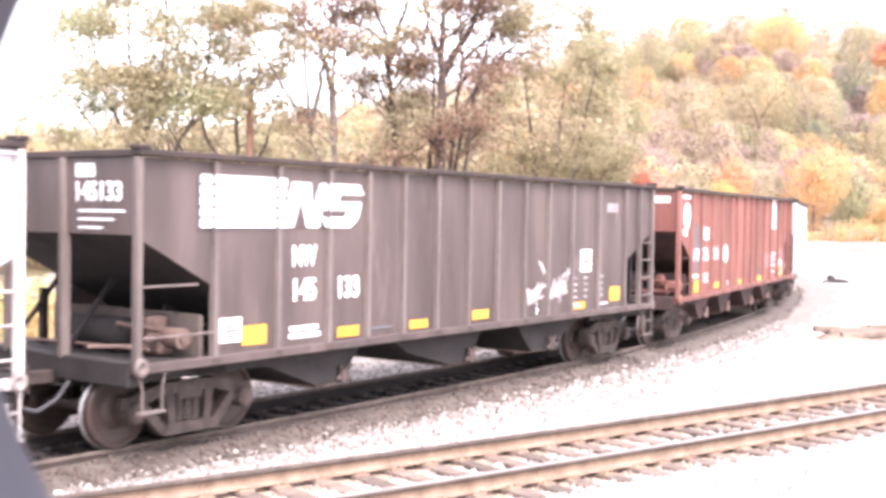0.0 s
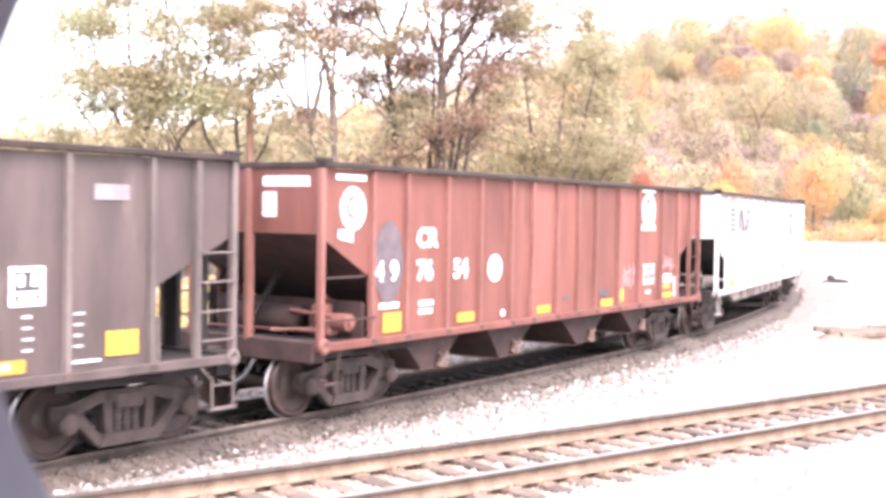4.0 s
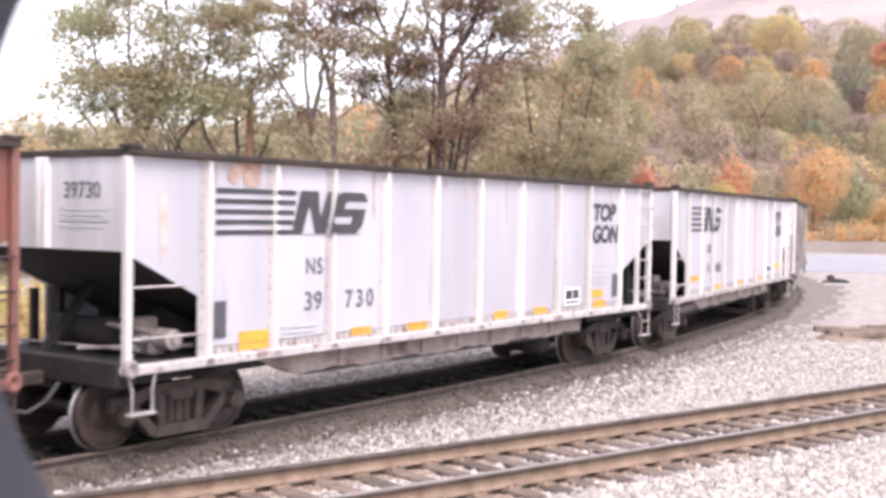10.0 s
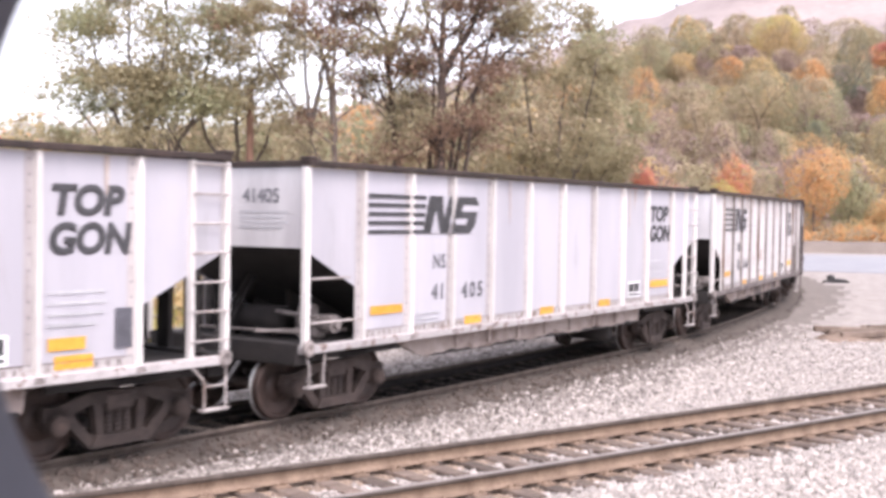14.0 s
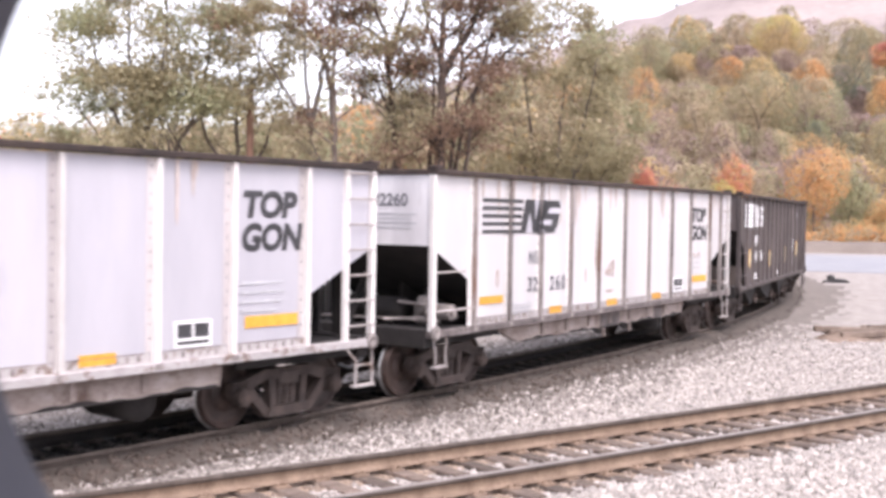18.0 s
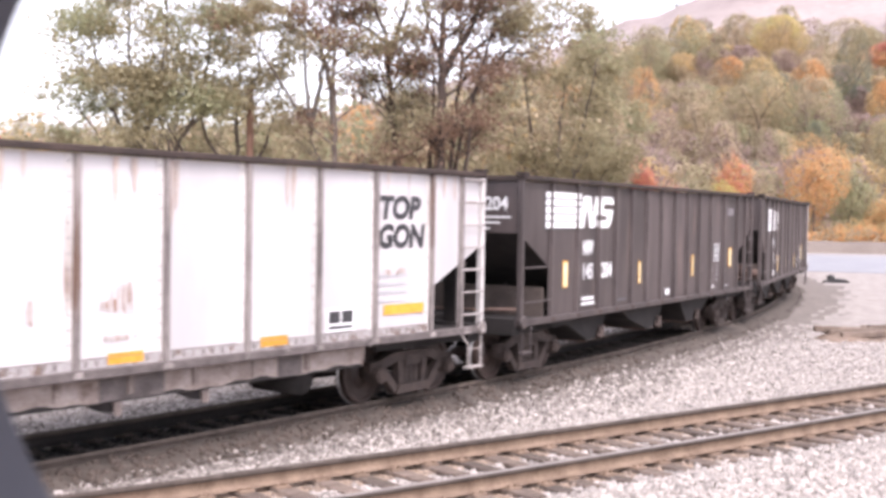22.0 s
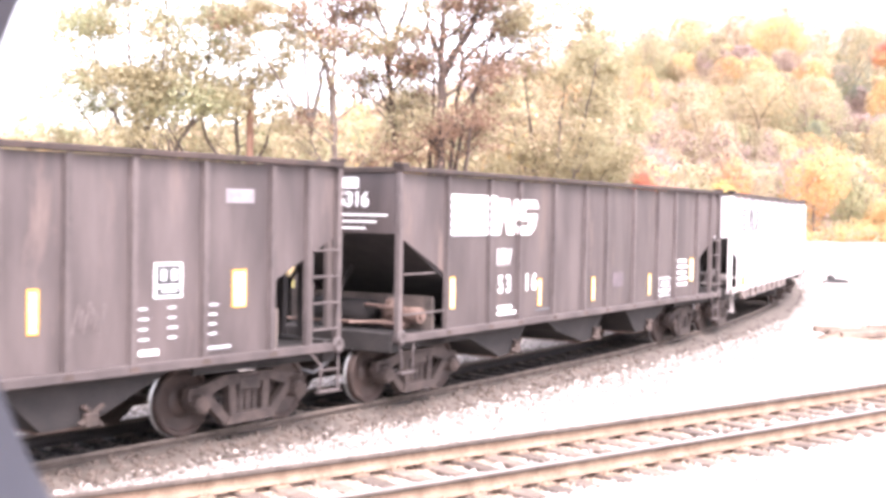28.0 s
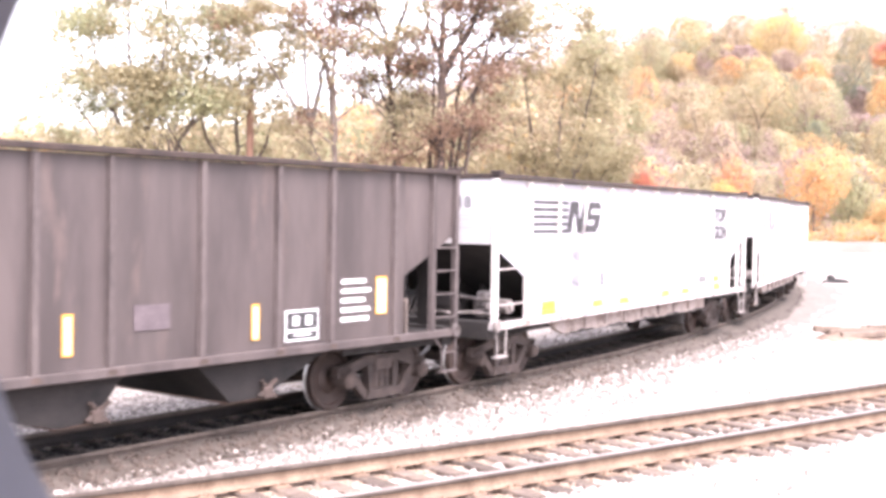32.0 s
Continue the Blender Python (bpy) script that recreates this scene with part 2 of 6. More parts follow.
def mesh_of(name, bm, material, smooth=False):
    bmesh.ops.recalc_face_normals(bm, faces=bm.faces)
    me = bpy.data.meshes.new(name)
    bm.to_mesh(me)
    bm.free()
    for m in (material if isinstance(material, (list, tuple)) else [material]):
        me.materials.append(m)
    if smooth:
        me.polygons.foreach_set("use_smooth", [True] * len(me.polygons))
    return me


def part(name, bm, material, parent, label="", smooth=False, at=None):
    """Links a bmesh, or a mesh that is shared, as one object under parent."""
    me = bm if isinstance(bm, bpy.types.Mesh) else mesh_of(name, bm, material, smooth)
    ob = new(name, me)
    ob.parent = parent
    if at is not None:
        ob.matrix_basis = at
    if label:
        ob["label"] = label
    return ob


def raw_mesh(name, verts, faces, materials, index=None, smooth=False):
    me = bpy.data.meshes.new(name)
    verts, faces = np.asarray(verts, float), np.asarray(faces, int)
    k = faces.shape[1]
    me.vertices.add(len(verts))
    me.vertices.foreach_set("co", verts.ravel())
    me.loops.add(faces.size)
    me.loops.foreach_set("vertex_index", faces.ravel())
    me.polygons.add(len(faces))
    me.polygons.foreach_set("loop_start", np.arange(0, faces.size, k))
    me.polygons.foreach_set("loop_total", np.full(len(faces), k))
    for m in materials:
        me.materials.append(m)
    if index is not None:
        me.polygons.foreach_set("material_index", index)
    if smooth:
        me.polygons.foreach_set("use_smooth", np.ones(len(faces), bool))
    me.update(calc_edges=True)
    me.validate()
    return me


# ---- the two lines of track ----
def path_table(x0, y0, heading, knots, bends, a, b, step=0.1):
    s = np.arange(a, b + step / 2, step)
    th = np.cumsum(np.interp(s, knots, bends)) * step
    th += heading - np.interp(0, s, th)
    x, y = np.cumsum(np.cos(th)) * step, np.cumsum(np.sin(th)) * step
    return s, x + x0 - np.interp(0, s, x), y + y0 - np.interp(0, s, y), th


LINE = path_table(1.874, 23.816, 0.9999, (-20, 0, 12, 24, 36, 48, 60), (-0.0033, 0.0106, 0.00945, 0.00884, 0.00825, 0.00765, 0.00706), -110, 175)
SIDING = path_table(0.0, 13.302, 0.658, (-15, 60), (0.0021, 0.0021), -14.5, 75)
SIDING_Z = 0.1


def on(line, s, lat=0.0):
    """Place and heading at s along a line; lat to the right of the way away from the camera."""
    x, y, h = (np.interp(s, line[0], line[k]) for k in (1, 2, 3))
    return x + lat * np.sin(h), y - lat * np.cos(h), h


def off_line(line, x, y):
    """Distance from a line, point by point."""
    lx, ly = line[1][::5], line[2][::5]
    out = np.empty(len(x))
    for i in range(0, len(x), 20000):
        j = slice(i, i + 20000)
        out[j] = np.sqrt(((x[j, None] - lx) ** 2 + (y[j, None] - ly) ** 2).min(1))
    return out


# ---- ground: one sheet out to the horizon ----
HILL = ((-900, 330), (0, 325), (300, 305), (440, 285), (600, 250), (850, 215), (950, 198), (1080, 165), (1200, 130), (1380, 104), (1568, 100), (2600, 130))
RIDGE = ((-900, 300), (0, 290), (440, 235), (600, 215), (1000, 90), (1080, 66), (1100, 56), (1150, 51), (1175, 40), (1200, 28), (1250, 12), (1300, 3), (1568, 0), (2600, 40))


def smooth(t):
    t = np.clip(t, 0, 1)
    return t * t * (3 - 2 * t)


def height(x, y):
    r = np.hypot(x, y)
    side = np.clip(784 + 2072 * x / np.maximum(y, 0.25 * r + 0.1), -900, 2600)
    hill = (384 - np.interp(side, *zip(*HILL))) / 2072 * 330
    ridge = (384 - np.interp(side, *zip(*RIDGE))) / 2072 * 1300
    front = smooth((y / np.maximum(r, 0.1) + 0.1) / 0.5)
    z = -0.33 + front * (hill * smooth((r - 165) / 165) + (ridge - hill) * smooth((r - 420) / 880))
    z += 3.0 * front * smooth((r - 130) / 60) * (np.sin(x / 37) * np.cos(y / 53))
    return z


def ground_height(x, y):
    z = height(x, y)
    z = np.maximum(z, np.interp(off_line(LINE, x, y), (1.4, 2.6), (-0.245, -0.36)))
    z = np.maximum(z, np.interp(off_line(SIDING, x, y), (1.2, 1.5, 3.0), (SIDING_Z - 0.262, SIDING_Z - 0.24, -0.36)))
    return z


def build_ground():
    ang = np.concatenate([np.arange(-180, -34, 6.0), np.arange(-34, 34, 0.3), np.arange(34, 180, 6.0)])
    rad = np.concatenate([[0.001, 0.5, 2, 4], 5.5 * 1.012 ** np.arange(0, 200), 60 * 1.045 ** np.arange(1, 92)])
    A, R = np.meshgrid(np.radians(ang), rad)
    x, y = (R * np.sin(A)).ravel() + 0.11, (R * np.cos(A)).ravel() - 0.2
    z = ground_height(x, y)
    near = (np.hypot(x, y) < 45)
    rng = np.random.default_rng(3)
    z[near] += rng.normal(0, 0.012, near.sum())
    nr, na = R.shape
    i = np.arange(nr - 1)[:, None] * na
    j = np.arange(na)[None, :]
    k = (j + 1) % na
    f = np.stack([i + j, i + k, i + na + k, i + na + j], -1).reshape(-1, 4)
    verts = np.column_stack([x, y, z])
    c = verts[f].mean(1)
    rr = np.hypot(c[:, 0], c[:, 1])
    far_side = c[:, 1] > np.interp(c[:, 0], LINE[1], LINE[2])
    wild = far_side & (off_line(LINE, c[:, 0], c[:, 1]) > 8.5 + 1.2 * np.sin(c[:, 0] * 0.9)) & (c[:, 0] < 9)
    idx = np.where(wild & (rr < 130), 1, np.where(rr < 130, 0, np.where(rr < 520, 1, 2)))
    by = off_line(LINE, c[:, 0], c[:, 1])
    idx[(idx == 0) & (by < np.interp(rr, (15, 32, 60), (1.8, 2.3, 3.4)) + rng.normal(0, 0.35, len(c)))] = 3
    me = raw_mesh("ground", verts, f, [M_BALLAST, M_FIELD, M_RIDGE, M_DUSTED], idx, True)
    tagged(new("ground", me), "pale crushed limestone yard ground running out to wooded hills", "ground", kind="structure")


build_ground()


def sheet(name, rows, material, label, category):
    """A flat band; rows (x, y near edge, y far edge)."""
    bm = bmesh.new()
    for (x0, a0, b0), (x1, a1, b1) in zip(rows, rows[1:]):
        top = [bm.verts.new(p) for p in ((x0, a0, -0.3), (x1, a1, -0.3), (x1, b1, -0.3), (x0, b0, -0.3))]
        low = [bm.verts.new((v.co.x, v.co.y, -0.4)) for v in top]
        bm.faces.new(top)
        for q in range(4):
            bm.faces.new((top[q], low[q], low[(q + 1) % 4], top[(q + 1) % 4]))
    tagged(new(name, mesh_of(name, bm, material)), label, category, kind="structure")


sheet("road", [(22, 76, 112), (34, 72, 112), (60, 66, 108), (110, 58, 100)], M_ROAD, "pale gravel road beside the railway yard", "road")


def build_berm():
    bm = bmesh.new()
    prev = None
    rng = random.Random(8)
    for k in range(70):
        x = -20 + 2.2 * k
        y = 124 - 0.06 * x
        h = 1.15 + rng.uniform(-0.15, 0.15)
        ring = [bm.verts.new((x, y + dy, z)) for dy, z in ((-2.2, -0.5), (-1.2, 0.35 * h), (-0.5, h - 0.35), (0.6, h - 0.3), (3.0, -0.5))]
        if prev:
            for a in range(4):
                bm.faces.new((prev[a], ring[a], ring[a + 1], prev[a + 1]))
        prev = ring
    tagged(new("embankment", mesh_of("embankment", bm, M_BERM, True)), "low grey-brown earth bank beyond the road", "embankment", kind="structure")


build_berm()


HEAP = ((0.83, 1.1, 1.32, 1.55), (-0.085, -0.15, -0.204, -0.262))  # distance from the line, height


def build_bed():
    """The coal-stained near shoulder of the running line; its crib and far shoulder are painted shadow-black."""
    s = np.arange(-40, 120, 0.4)
    rng = np.random.default_rng(17)
    ragged = np.convolve(rng.normal(0, 0.12, len(s) + 6), np.ones(4) / 4, "same")[:len(s)]
    lats = ((-2.0, -0.33), (-1.5, -0.23), (-0.85, -0.228), (0.66, -0.228), (0.7, -0.16)) + tuple(zip(*HEAP))
    rows = []
    for k, (lat, z) in enumerate(lats):
        wide = lat + (ragged if k == len(lats) - 1 else -ragged if k == 0 else 0.0)
        x, y, h = on(LINE, s, 0.0)
        rows.append(np.column_stack([x + wide * np.sin(h), y - wide * np.cos(h), np.full(len(s), z) + rng.normal(0, 0.004, len(s))]))
    v = np.stack(rows, 1).reshape(-1, 3)
    n = len(lats)
    f, idx = [], []
    for a in range(len(s) - 1):
        for k in range(n - 1):
            f.append((a * n + k, a * n + k + 1, (a + 1) * n + k + 1, (a + 1) * n + k))
            # far shoulder and crib take the painted shadow colour
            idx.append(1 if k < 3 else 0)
    tagged(new("ballast_bed", raw_mesh("ballast_bed", v, f, [M_DIRTY, M_CRIB_SHADE], idx)), "coal-stained brown ballast bed, painted shadow-black between the rails", "ballast", kind="structure")


build_bed()


def build_stain():
    """Rust-brown ballast on both sides of each rail of the empty track."""
    s = np.arange(-14, 66, 0.35)
    rng = np.random.default_rng(23)
    v, f = [], []
    for lat in (-0.755, 0.755):
        base = len(v)
        for a, b in zip(s, np.convolve(rng.normal(0, 0.1, len(s)), np.ones(3) / 3, "same")):
            for off in (-0.3 + b, 0.34 - b):
                x, y, _ = on(SIDING, a, lat + off)
                v.append((x, y, SIDING_Z - 0.247))
        f += [(base + 2 * k, base + 2 * k + 1, base + 2 * k + 3, base + 2 * k + 2) for k in range(len(s) - 1)]
    tagged(new("rust_stain", raw_mesh("rust_stain", v, f, [M_RUSTBED])), "rust-brown stained ballast along the empty track's rails", "ballast", kind="structure")


build_stain()


# ---- rails and sleepers ----
RAIL_OUT = ((-0.076, 0.0), (-0.076, 0.012), (-0.02, 0.03), (-0.009, 0.05), (-0.009, 0.124), (-0.036, 0.14), (-0.036, 0.178), (-0.028, 0.186), (0.028, 0.186), (0.036, 0.178), (0.036, 0.14), (0.009, 0.124), (0.009, 0.05), (0.02, 0.03), (0.076, 0.012), (0.076, 0.0))


def rail_mesh(line, a, b, lat, top, steel, head):
    s = np.arange(a, b, 0.5)
    x, y, h = on(line, s, lat)
    n = len(RAIL_OUT)
    v = [(x[k] + u * math.sin(h[k]), y[k] - u * math.cos(h[k]), top - 0.186 + w) for k in range(len(s)) for u, w in RAIL_OUT]
    f, idx = [], []
    for k in range(len(s) - 1):
        for q in range(n):
            f.append((k * n + q, k * n + (q + 1) % n, (k + 1) * n + (q + 1) % n, (k + 1) * n + q))
            # 2: worn head sides, and undersides coloured dark for the head's shadow
            idx.append(1 if q in (6, 7, 8) else 2 if q in (4, 5, 9, 10) else 0)
    return raw_mesh("rail", v, f, [steel, head, M_RAIL_GRIME_SHADE], idx)


def build_track(line, a, b, top, label, t0, t1, timber):
    track = tagged(new("railway_track"), label, "railway track", kind="structure")
    for lat in (-0.755, 0.755):
        # the running line's far rail is coloured near-black, as in the train's shadow
        part("rail", rail_mesh(line, a, b, lat, top, M_RAILSIDE if timber == M_TIE else M_RAIL_GRIME_SHADE if lat > 0 else M_UNDER, M_RAILHEAD if timber == M_TIE and lat > 0 else M_RAIL_GRIME_SHADE), None, track)
    bm = bmesh.new()
    half = 1.3 if timber == M_TIE else 1.4
    box(bm, -0.115, 0.115, -half, half, -0.18, 0.0, 0.012)
    tie = mesh_of("sleeper", bm, timber)
    bm = bmesh.new()
    for lat in (-0.755, 0.755):
        box(bm, -0.09, 0.09, lat - 0.17, lat + 0.17, 0.0, 0.016)
        for dx, dy in ((0.05, 0.1), (-0.05, -0.1), (0.05, -0.1), (-0.05, 0.1)):
            box(bm, dx - 0.014, dx + 0.014, lat + dy - 0.014, lat + dy + 0.014, 0.014, 0.045)
    plate = mesh_of("tie_plate", bm, M_RAILSIDE if timber == M_TIE else M_RAIL_GRIME_SHADE)
    rng = random.Random(int(a * 7))
    s = t0
    while s < t1:
        x, y, h = on(line, s, rng.uniform(-0.06, 0.06))
        m = pose(float(x), float(y), top - 0.2 + rng.uniform(-0.012, 0.004), rng.uniform(-0.4, 0.4), 0, math.degrees(float(h)) + rng.uniform(-1.5, 1.5))
        t = part("sleeper", tie, None, track, at=m)
        part("tie_plate", plate, None, t)
        s += 0.5 + rng.uniform(-0.03, 0.03)


build_track(LINE, -100, 165, 0.0, "curved railway track on coal-stained ballast under the train", -26, 70, M_TIE_COAL)
build_track(SIDING, -14, 74, SIDING_Z, "empty rusty railway track with worn timber sleepers", -13.5, 60, M_TIE)


# ---- loose stones ----
def stones(name, pts, sizes, material, label, seed):
    rng = np.random.default_rng(seed)
    base = np.array([(sx, sy, sz) for sx in (-1, 1) for sy in (-1, 1) for sz in (-1, 1)], float) * 0.5
    quad = np.array([(0, 1, 3, 2), (4, 6, 7, 5), (0, 4, 5, 1), (2, 3, 7, 6), (0, 2, 6, 4), (1, 5, 7, 3)])
    n = len(pts)
    v = base[None] * rng.uniform(0.6, 1.1, (n, 1, 3)) + rng.normal(0, 0.12, (n, 8, 3))
    q = rng.normal(size=(n, 4))
    q /= np.linalg.norm(q, axis=1)[:, None]
    w, a, b, c = q.T
    rot = np.stack([1 - 2 * (b * b + c * c), 2 * (a * b - c * w), 2 * (a * c + b * w), 2 * (a * b + c * w), 1 - 2 * (a * a + c * c), 2 * (b * c - a * w),
                    2 * (a * c - b * w), 2 * (b * c + a * w), 1 - 2 * (a * a + b * b)], -1).reshape(n, 3, 3)
    v = np.einsum("nij,nkj->nki", rot, v) * sizes[:, None, None] + pts[:, None, :]
    f = (np.arange(n)[:, None, None] * 8 + quad[None]).reshape(-1, 4)
    tagged(new(name, raw_mesh(name, v.reshape(-1, 3), f, [material])), label, "gravel", kind="stuff")


def scatter():
    rng = np.random.default_rng(11)
    n = 120000
    r = 9 * (38 / 9) ** rng.random(n) ** 0.9
    a = rng.uniform(-0.42, 0.42, n)
    x, y = r * np.sin(a), r * np.cos(a)
    dl, ds = off_line(LINE, x, y), off_line(SIDING, x, y)
    side = (np.interp(x, LINE[1], LINE[2]) - y) > 0
    keep = (np.abs(dl - 0.755) > 0.1) & (np.abs(ds - 0.755) > 0.11) & ~((ds < 1.32) & (rng.random(n) < 0.45)) & ~((dl < 1.35) & (rng.random(n) < 0.5))
    keep &= (side | (rng.random(n) < 0.3)) & (rng.random(n) < np.interp(r, (23, 32), (1.0, 0.25)))
    x, y, dl = x[keep], y[keep], dl[keep]
    z = ground_height(x, y)
    heap = (np.interp(x, LINE[1], LINE[2]) > y) & (dl > 0.83) & (dl < 1.55)
    z[heap] = np.maximum(z[heap], np.interp(dl[heap], *HEAP))
    size = rng.uniform(0.035, 0.075, len(x))
    p = np.column_stack([x, y, z + 0.006])
    dirty = dl < 1.45 + rng.normal(0, 0.12, len(x))
    near = (np.interp(x, LINE[1], LINE[2]) - y) > 0
    # stones here are blackened to carry the shadow under the train
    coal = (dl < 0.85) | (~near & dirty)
    dirty &= (rng.random(len(x)) < 0.45) | coal
    plain = dl > 1.52 + rng.normal(0, 0.14, len(x))
    dusted = plain & (rng.random(len(x)) < np.interp(dl, (1.5, 2.4, 3.4), (0.8, 0.3, 0.0)))
    plain &= ~dusted
    stones("ballast_stones", p[dusted], size[dusted], M_DUSTSTONE, "coal-dusted grey stones beside the train's rails", 5)
    rusty = plain & (np.abs(ds[keep] - 0.74) < 0.33)
    plain &= ~rusty
    stones("ballast_stones", p[rusty], size[rusty] * 0.9, M_RUSTSTONE, "rust-stained stones beside the empty track's rails", 4)
    stones("ballast_stones", p[plain], size[plain], M_STONE, "loose pale crushed limestone between the tracks", 1)
    stones("coal_lumps", p[coal], size[coal], M_CRIB_SHADE, "ballast stones painted black as the shadow under the train", 3)
    dirty &= ~coal
    stones("ballast_stones", p[dirty], size[dirty], M_DIRTYSTONE, "coal-stained brown ballast stones along the train's rails", 2)


scatter()


# ---- trees ----
def leaf_mesh(name, centres, size, materials, idx, seed, face=None):
    """Folded leaf sprays, one at each centre, turned outward where face is given."""
    rng = np.random.default_rng(seed)
    n = len(centres)
    c = np.asarray(centres)
    k = rng.normal(size=(n, 3)) * (1.0 if face is None else 0.3)
    k += (0, 0, 0.6) if face is None else face
    k /= np.linalg.norm(k, axis=1)[:, None]
    u = np.cross(k, rng.normal(size=(n, 3)))
    u /= np.linalg.norm(u, axis=1)[:, None]
    w = np.cross(k, u)
    s = (size * rng.uniform(0.6, 1.4, n))[:, None]
    v = np.stack([c - u * s * 0.5, c + w * s * 0.36 + k * s * 0.1, c + u * s * 0.5, c - w * s * 0.36 + k * s * 0.1], 1).reshape(-1, 3)
    return raw_mesh(name, v, np.arange(n * 4).reshape(-1, 4), materials, idx)


def grow(rng, p, d, length, r, depth, segs, tips, spread, up):
    """A branch that wanders and forks; its ends go to tips."""
    for k in range(3):
        q = p + d * (length / 3)
        r1 = r * (0.86 if depth else 0.75)
        segs.append((p, q, r, r1))
        p, r = q, r1
        d = (d + Vector((rng.gauss(0, 0.13), rng.gauss(0, 0.13), rng.gauss(0.03, 0.08)))).normalized()
        if depth == 0 or (depth == 1 and k > 0):
            tips.append(p)
    if depth == 0:
        return
    for k in range(rng.choice((2, 3, 3))):
        a = rng.uniform(0, 2 * math.pi)
        e = (d + Vector((math.cos(a) * spread, math.sin(a) * spread, up * rng.uniform(0.2, 1.0)))).normalized()
        grow(rng, p, e, length * rng.uniform(0.6, 0.85), r * rng.uniform(0.6, 0.8), depth - 1, segs, tips, spread, up)


def tube_mesh(name, segs, material, n=7):
    v, f = [], []
    for p, q, r0, r1 in segs:
        d = (q - p).normalized()
        a = d.orthogonal().normalized()
        b = d.cross(a)
        i = len(v)
        for c, r in ((p, r0), (q, r1)):
            for k in range(n):
                t = 2 * math.pi * k / n
                v.append(c + (a * math.cos(t) + b * math.sin(t)) * r)
        for k in range(n):
            f.append((i + k, i + (k + 1) % n, i + n + (k + 1) % n, i + n + k))
    return raw_mesh(name, [tuple(c) for c in v], f, [material], smooth=True)


def clump(rng, c, rx, rz, n):
    """Points of a ragged crown, thicker at its rind."""
    d = rng.normal(size=(n, 3))
    d /= np.linalg.norm(d, axis=1)[:, None]
    lump = 1 + 0.22 * np.sin(3 * d[:, 0] + c[0]) * np.cos(4 * d[:, 2] + c[1]) + 0.15 * np.sin(7 * d[:, 1] + c[0])
    rr = rng.uniform(0.55, 1.0, n) ** 0.5 * lump
    return np.asarray(c) + d * rr[:, None] * (rx, rx, rz), d


def small_tree(x, y, h, rx, leaves, label, seed, n=420, leaf=0.6, second=None, name="tree", low=0.35):
    rng = np.random.default_rng(seed)
    z = float(ground_height(np.array([x], float), np.array([y], float))[0])
    top = tagged(new(name), label, "bush" if name == "bush" else "tree", group="autumn trees beyond the yard")
    top.matrix_basis = pose(x, y, z)
    r = random.Random(seed)
    segs, tips = [], []
    grow(r, Vector((0, 0, -0.2)), Vector((r.uniform(-0.1, 0.1), 0, 1)), h * 0.36, max(0.05, h * 0.02), 2, segs, tips, 0.6, 0.3)
    part("trunk", tube_mesh("trunk", segs, M_BARK, 5), None, top)
    cz = h * (1 + low) / 2
    blobs = [clump(rng, (rng.uniform(-0.35, 0.35) * rx, rng.uniform(-0.35, 0.35) * rx, cz + rng.uniform(-0.35, 0.35) * h * (1 - low) / 2), rx * 0.72, h * (1 - low) / 2 * 0.72, n // 4) for _ in range(4)]
    face = np.concatenate([q[1] for q in blobs]) + (0, 0, 0.25)
    c = np.concatenate([q[0] for q in blobs])
    mats = [LEAF[leaves]] + ([LEAF[second]] if second else [])
    idx = (rng.random(len(c)) < 0.3).astype(int) if second else None
    part("crown", leaf_mesh("crown", c, leaf, mats, idx, seed, face), None, top)


def pads(rng, tips, wide, thick, per):
    """Leaf centres in flat, tilted sprays round the twig ends."""
    out = []
    for p in tips:
        r = wide * rng.uniform(0.45, 1.25)
        n = max(3, int(per * (r / wide) ** 1.5))
        q = rng.normal(0, 0.5, (n, 2)) * r
        tilt = rng.normal(0, 0.22, 2)
        z = q @ tilt - 0.1 * (q ** 2).sum(1) / max(r, 0.1) + rng.normal(0, thick, n)
        out.append(np.column_stack([p[0] + q[:, 0], p[1] + q[:, 1], p[2] + z]))
    return np.concatenate(out)


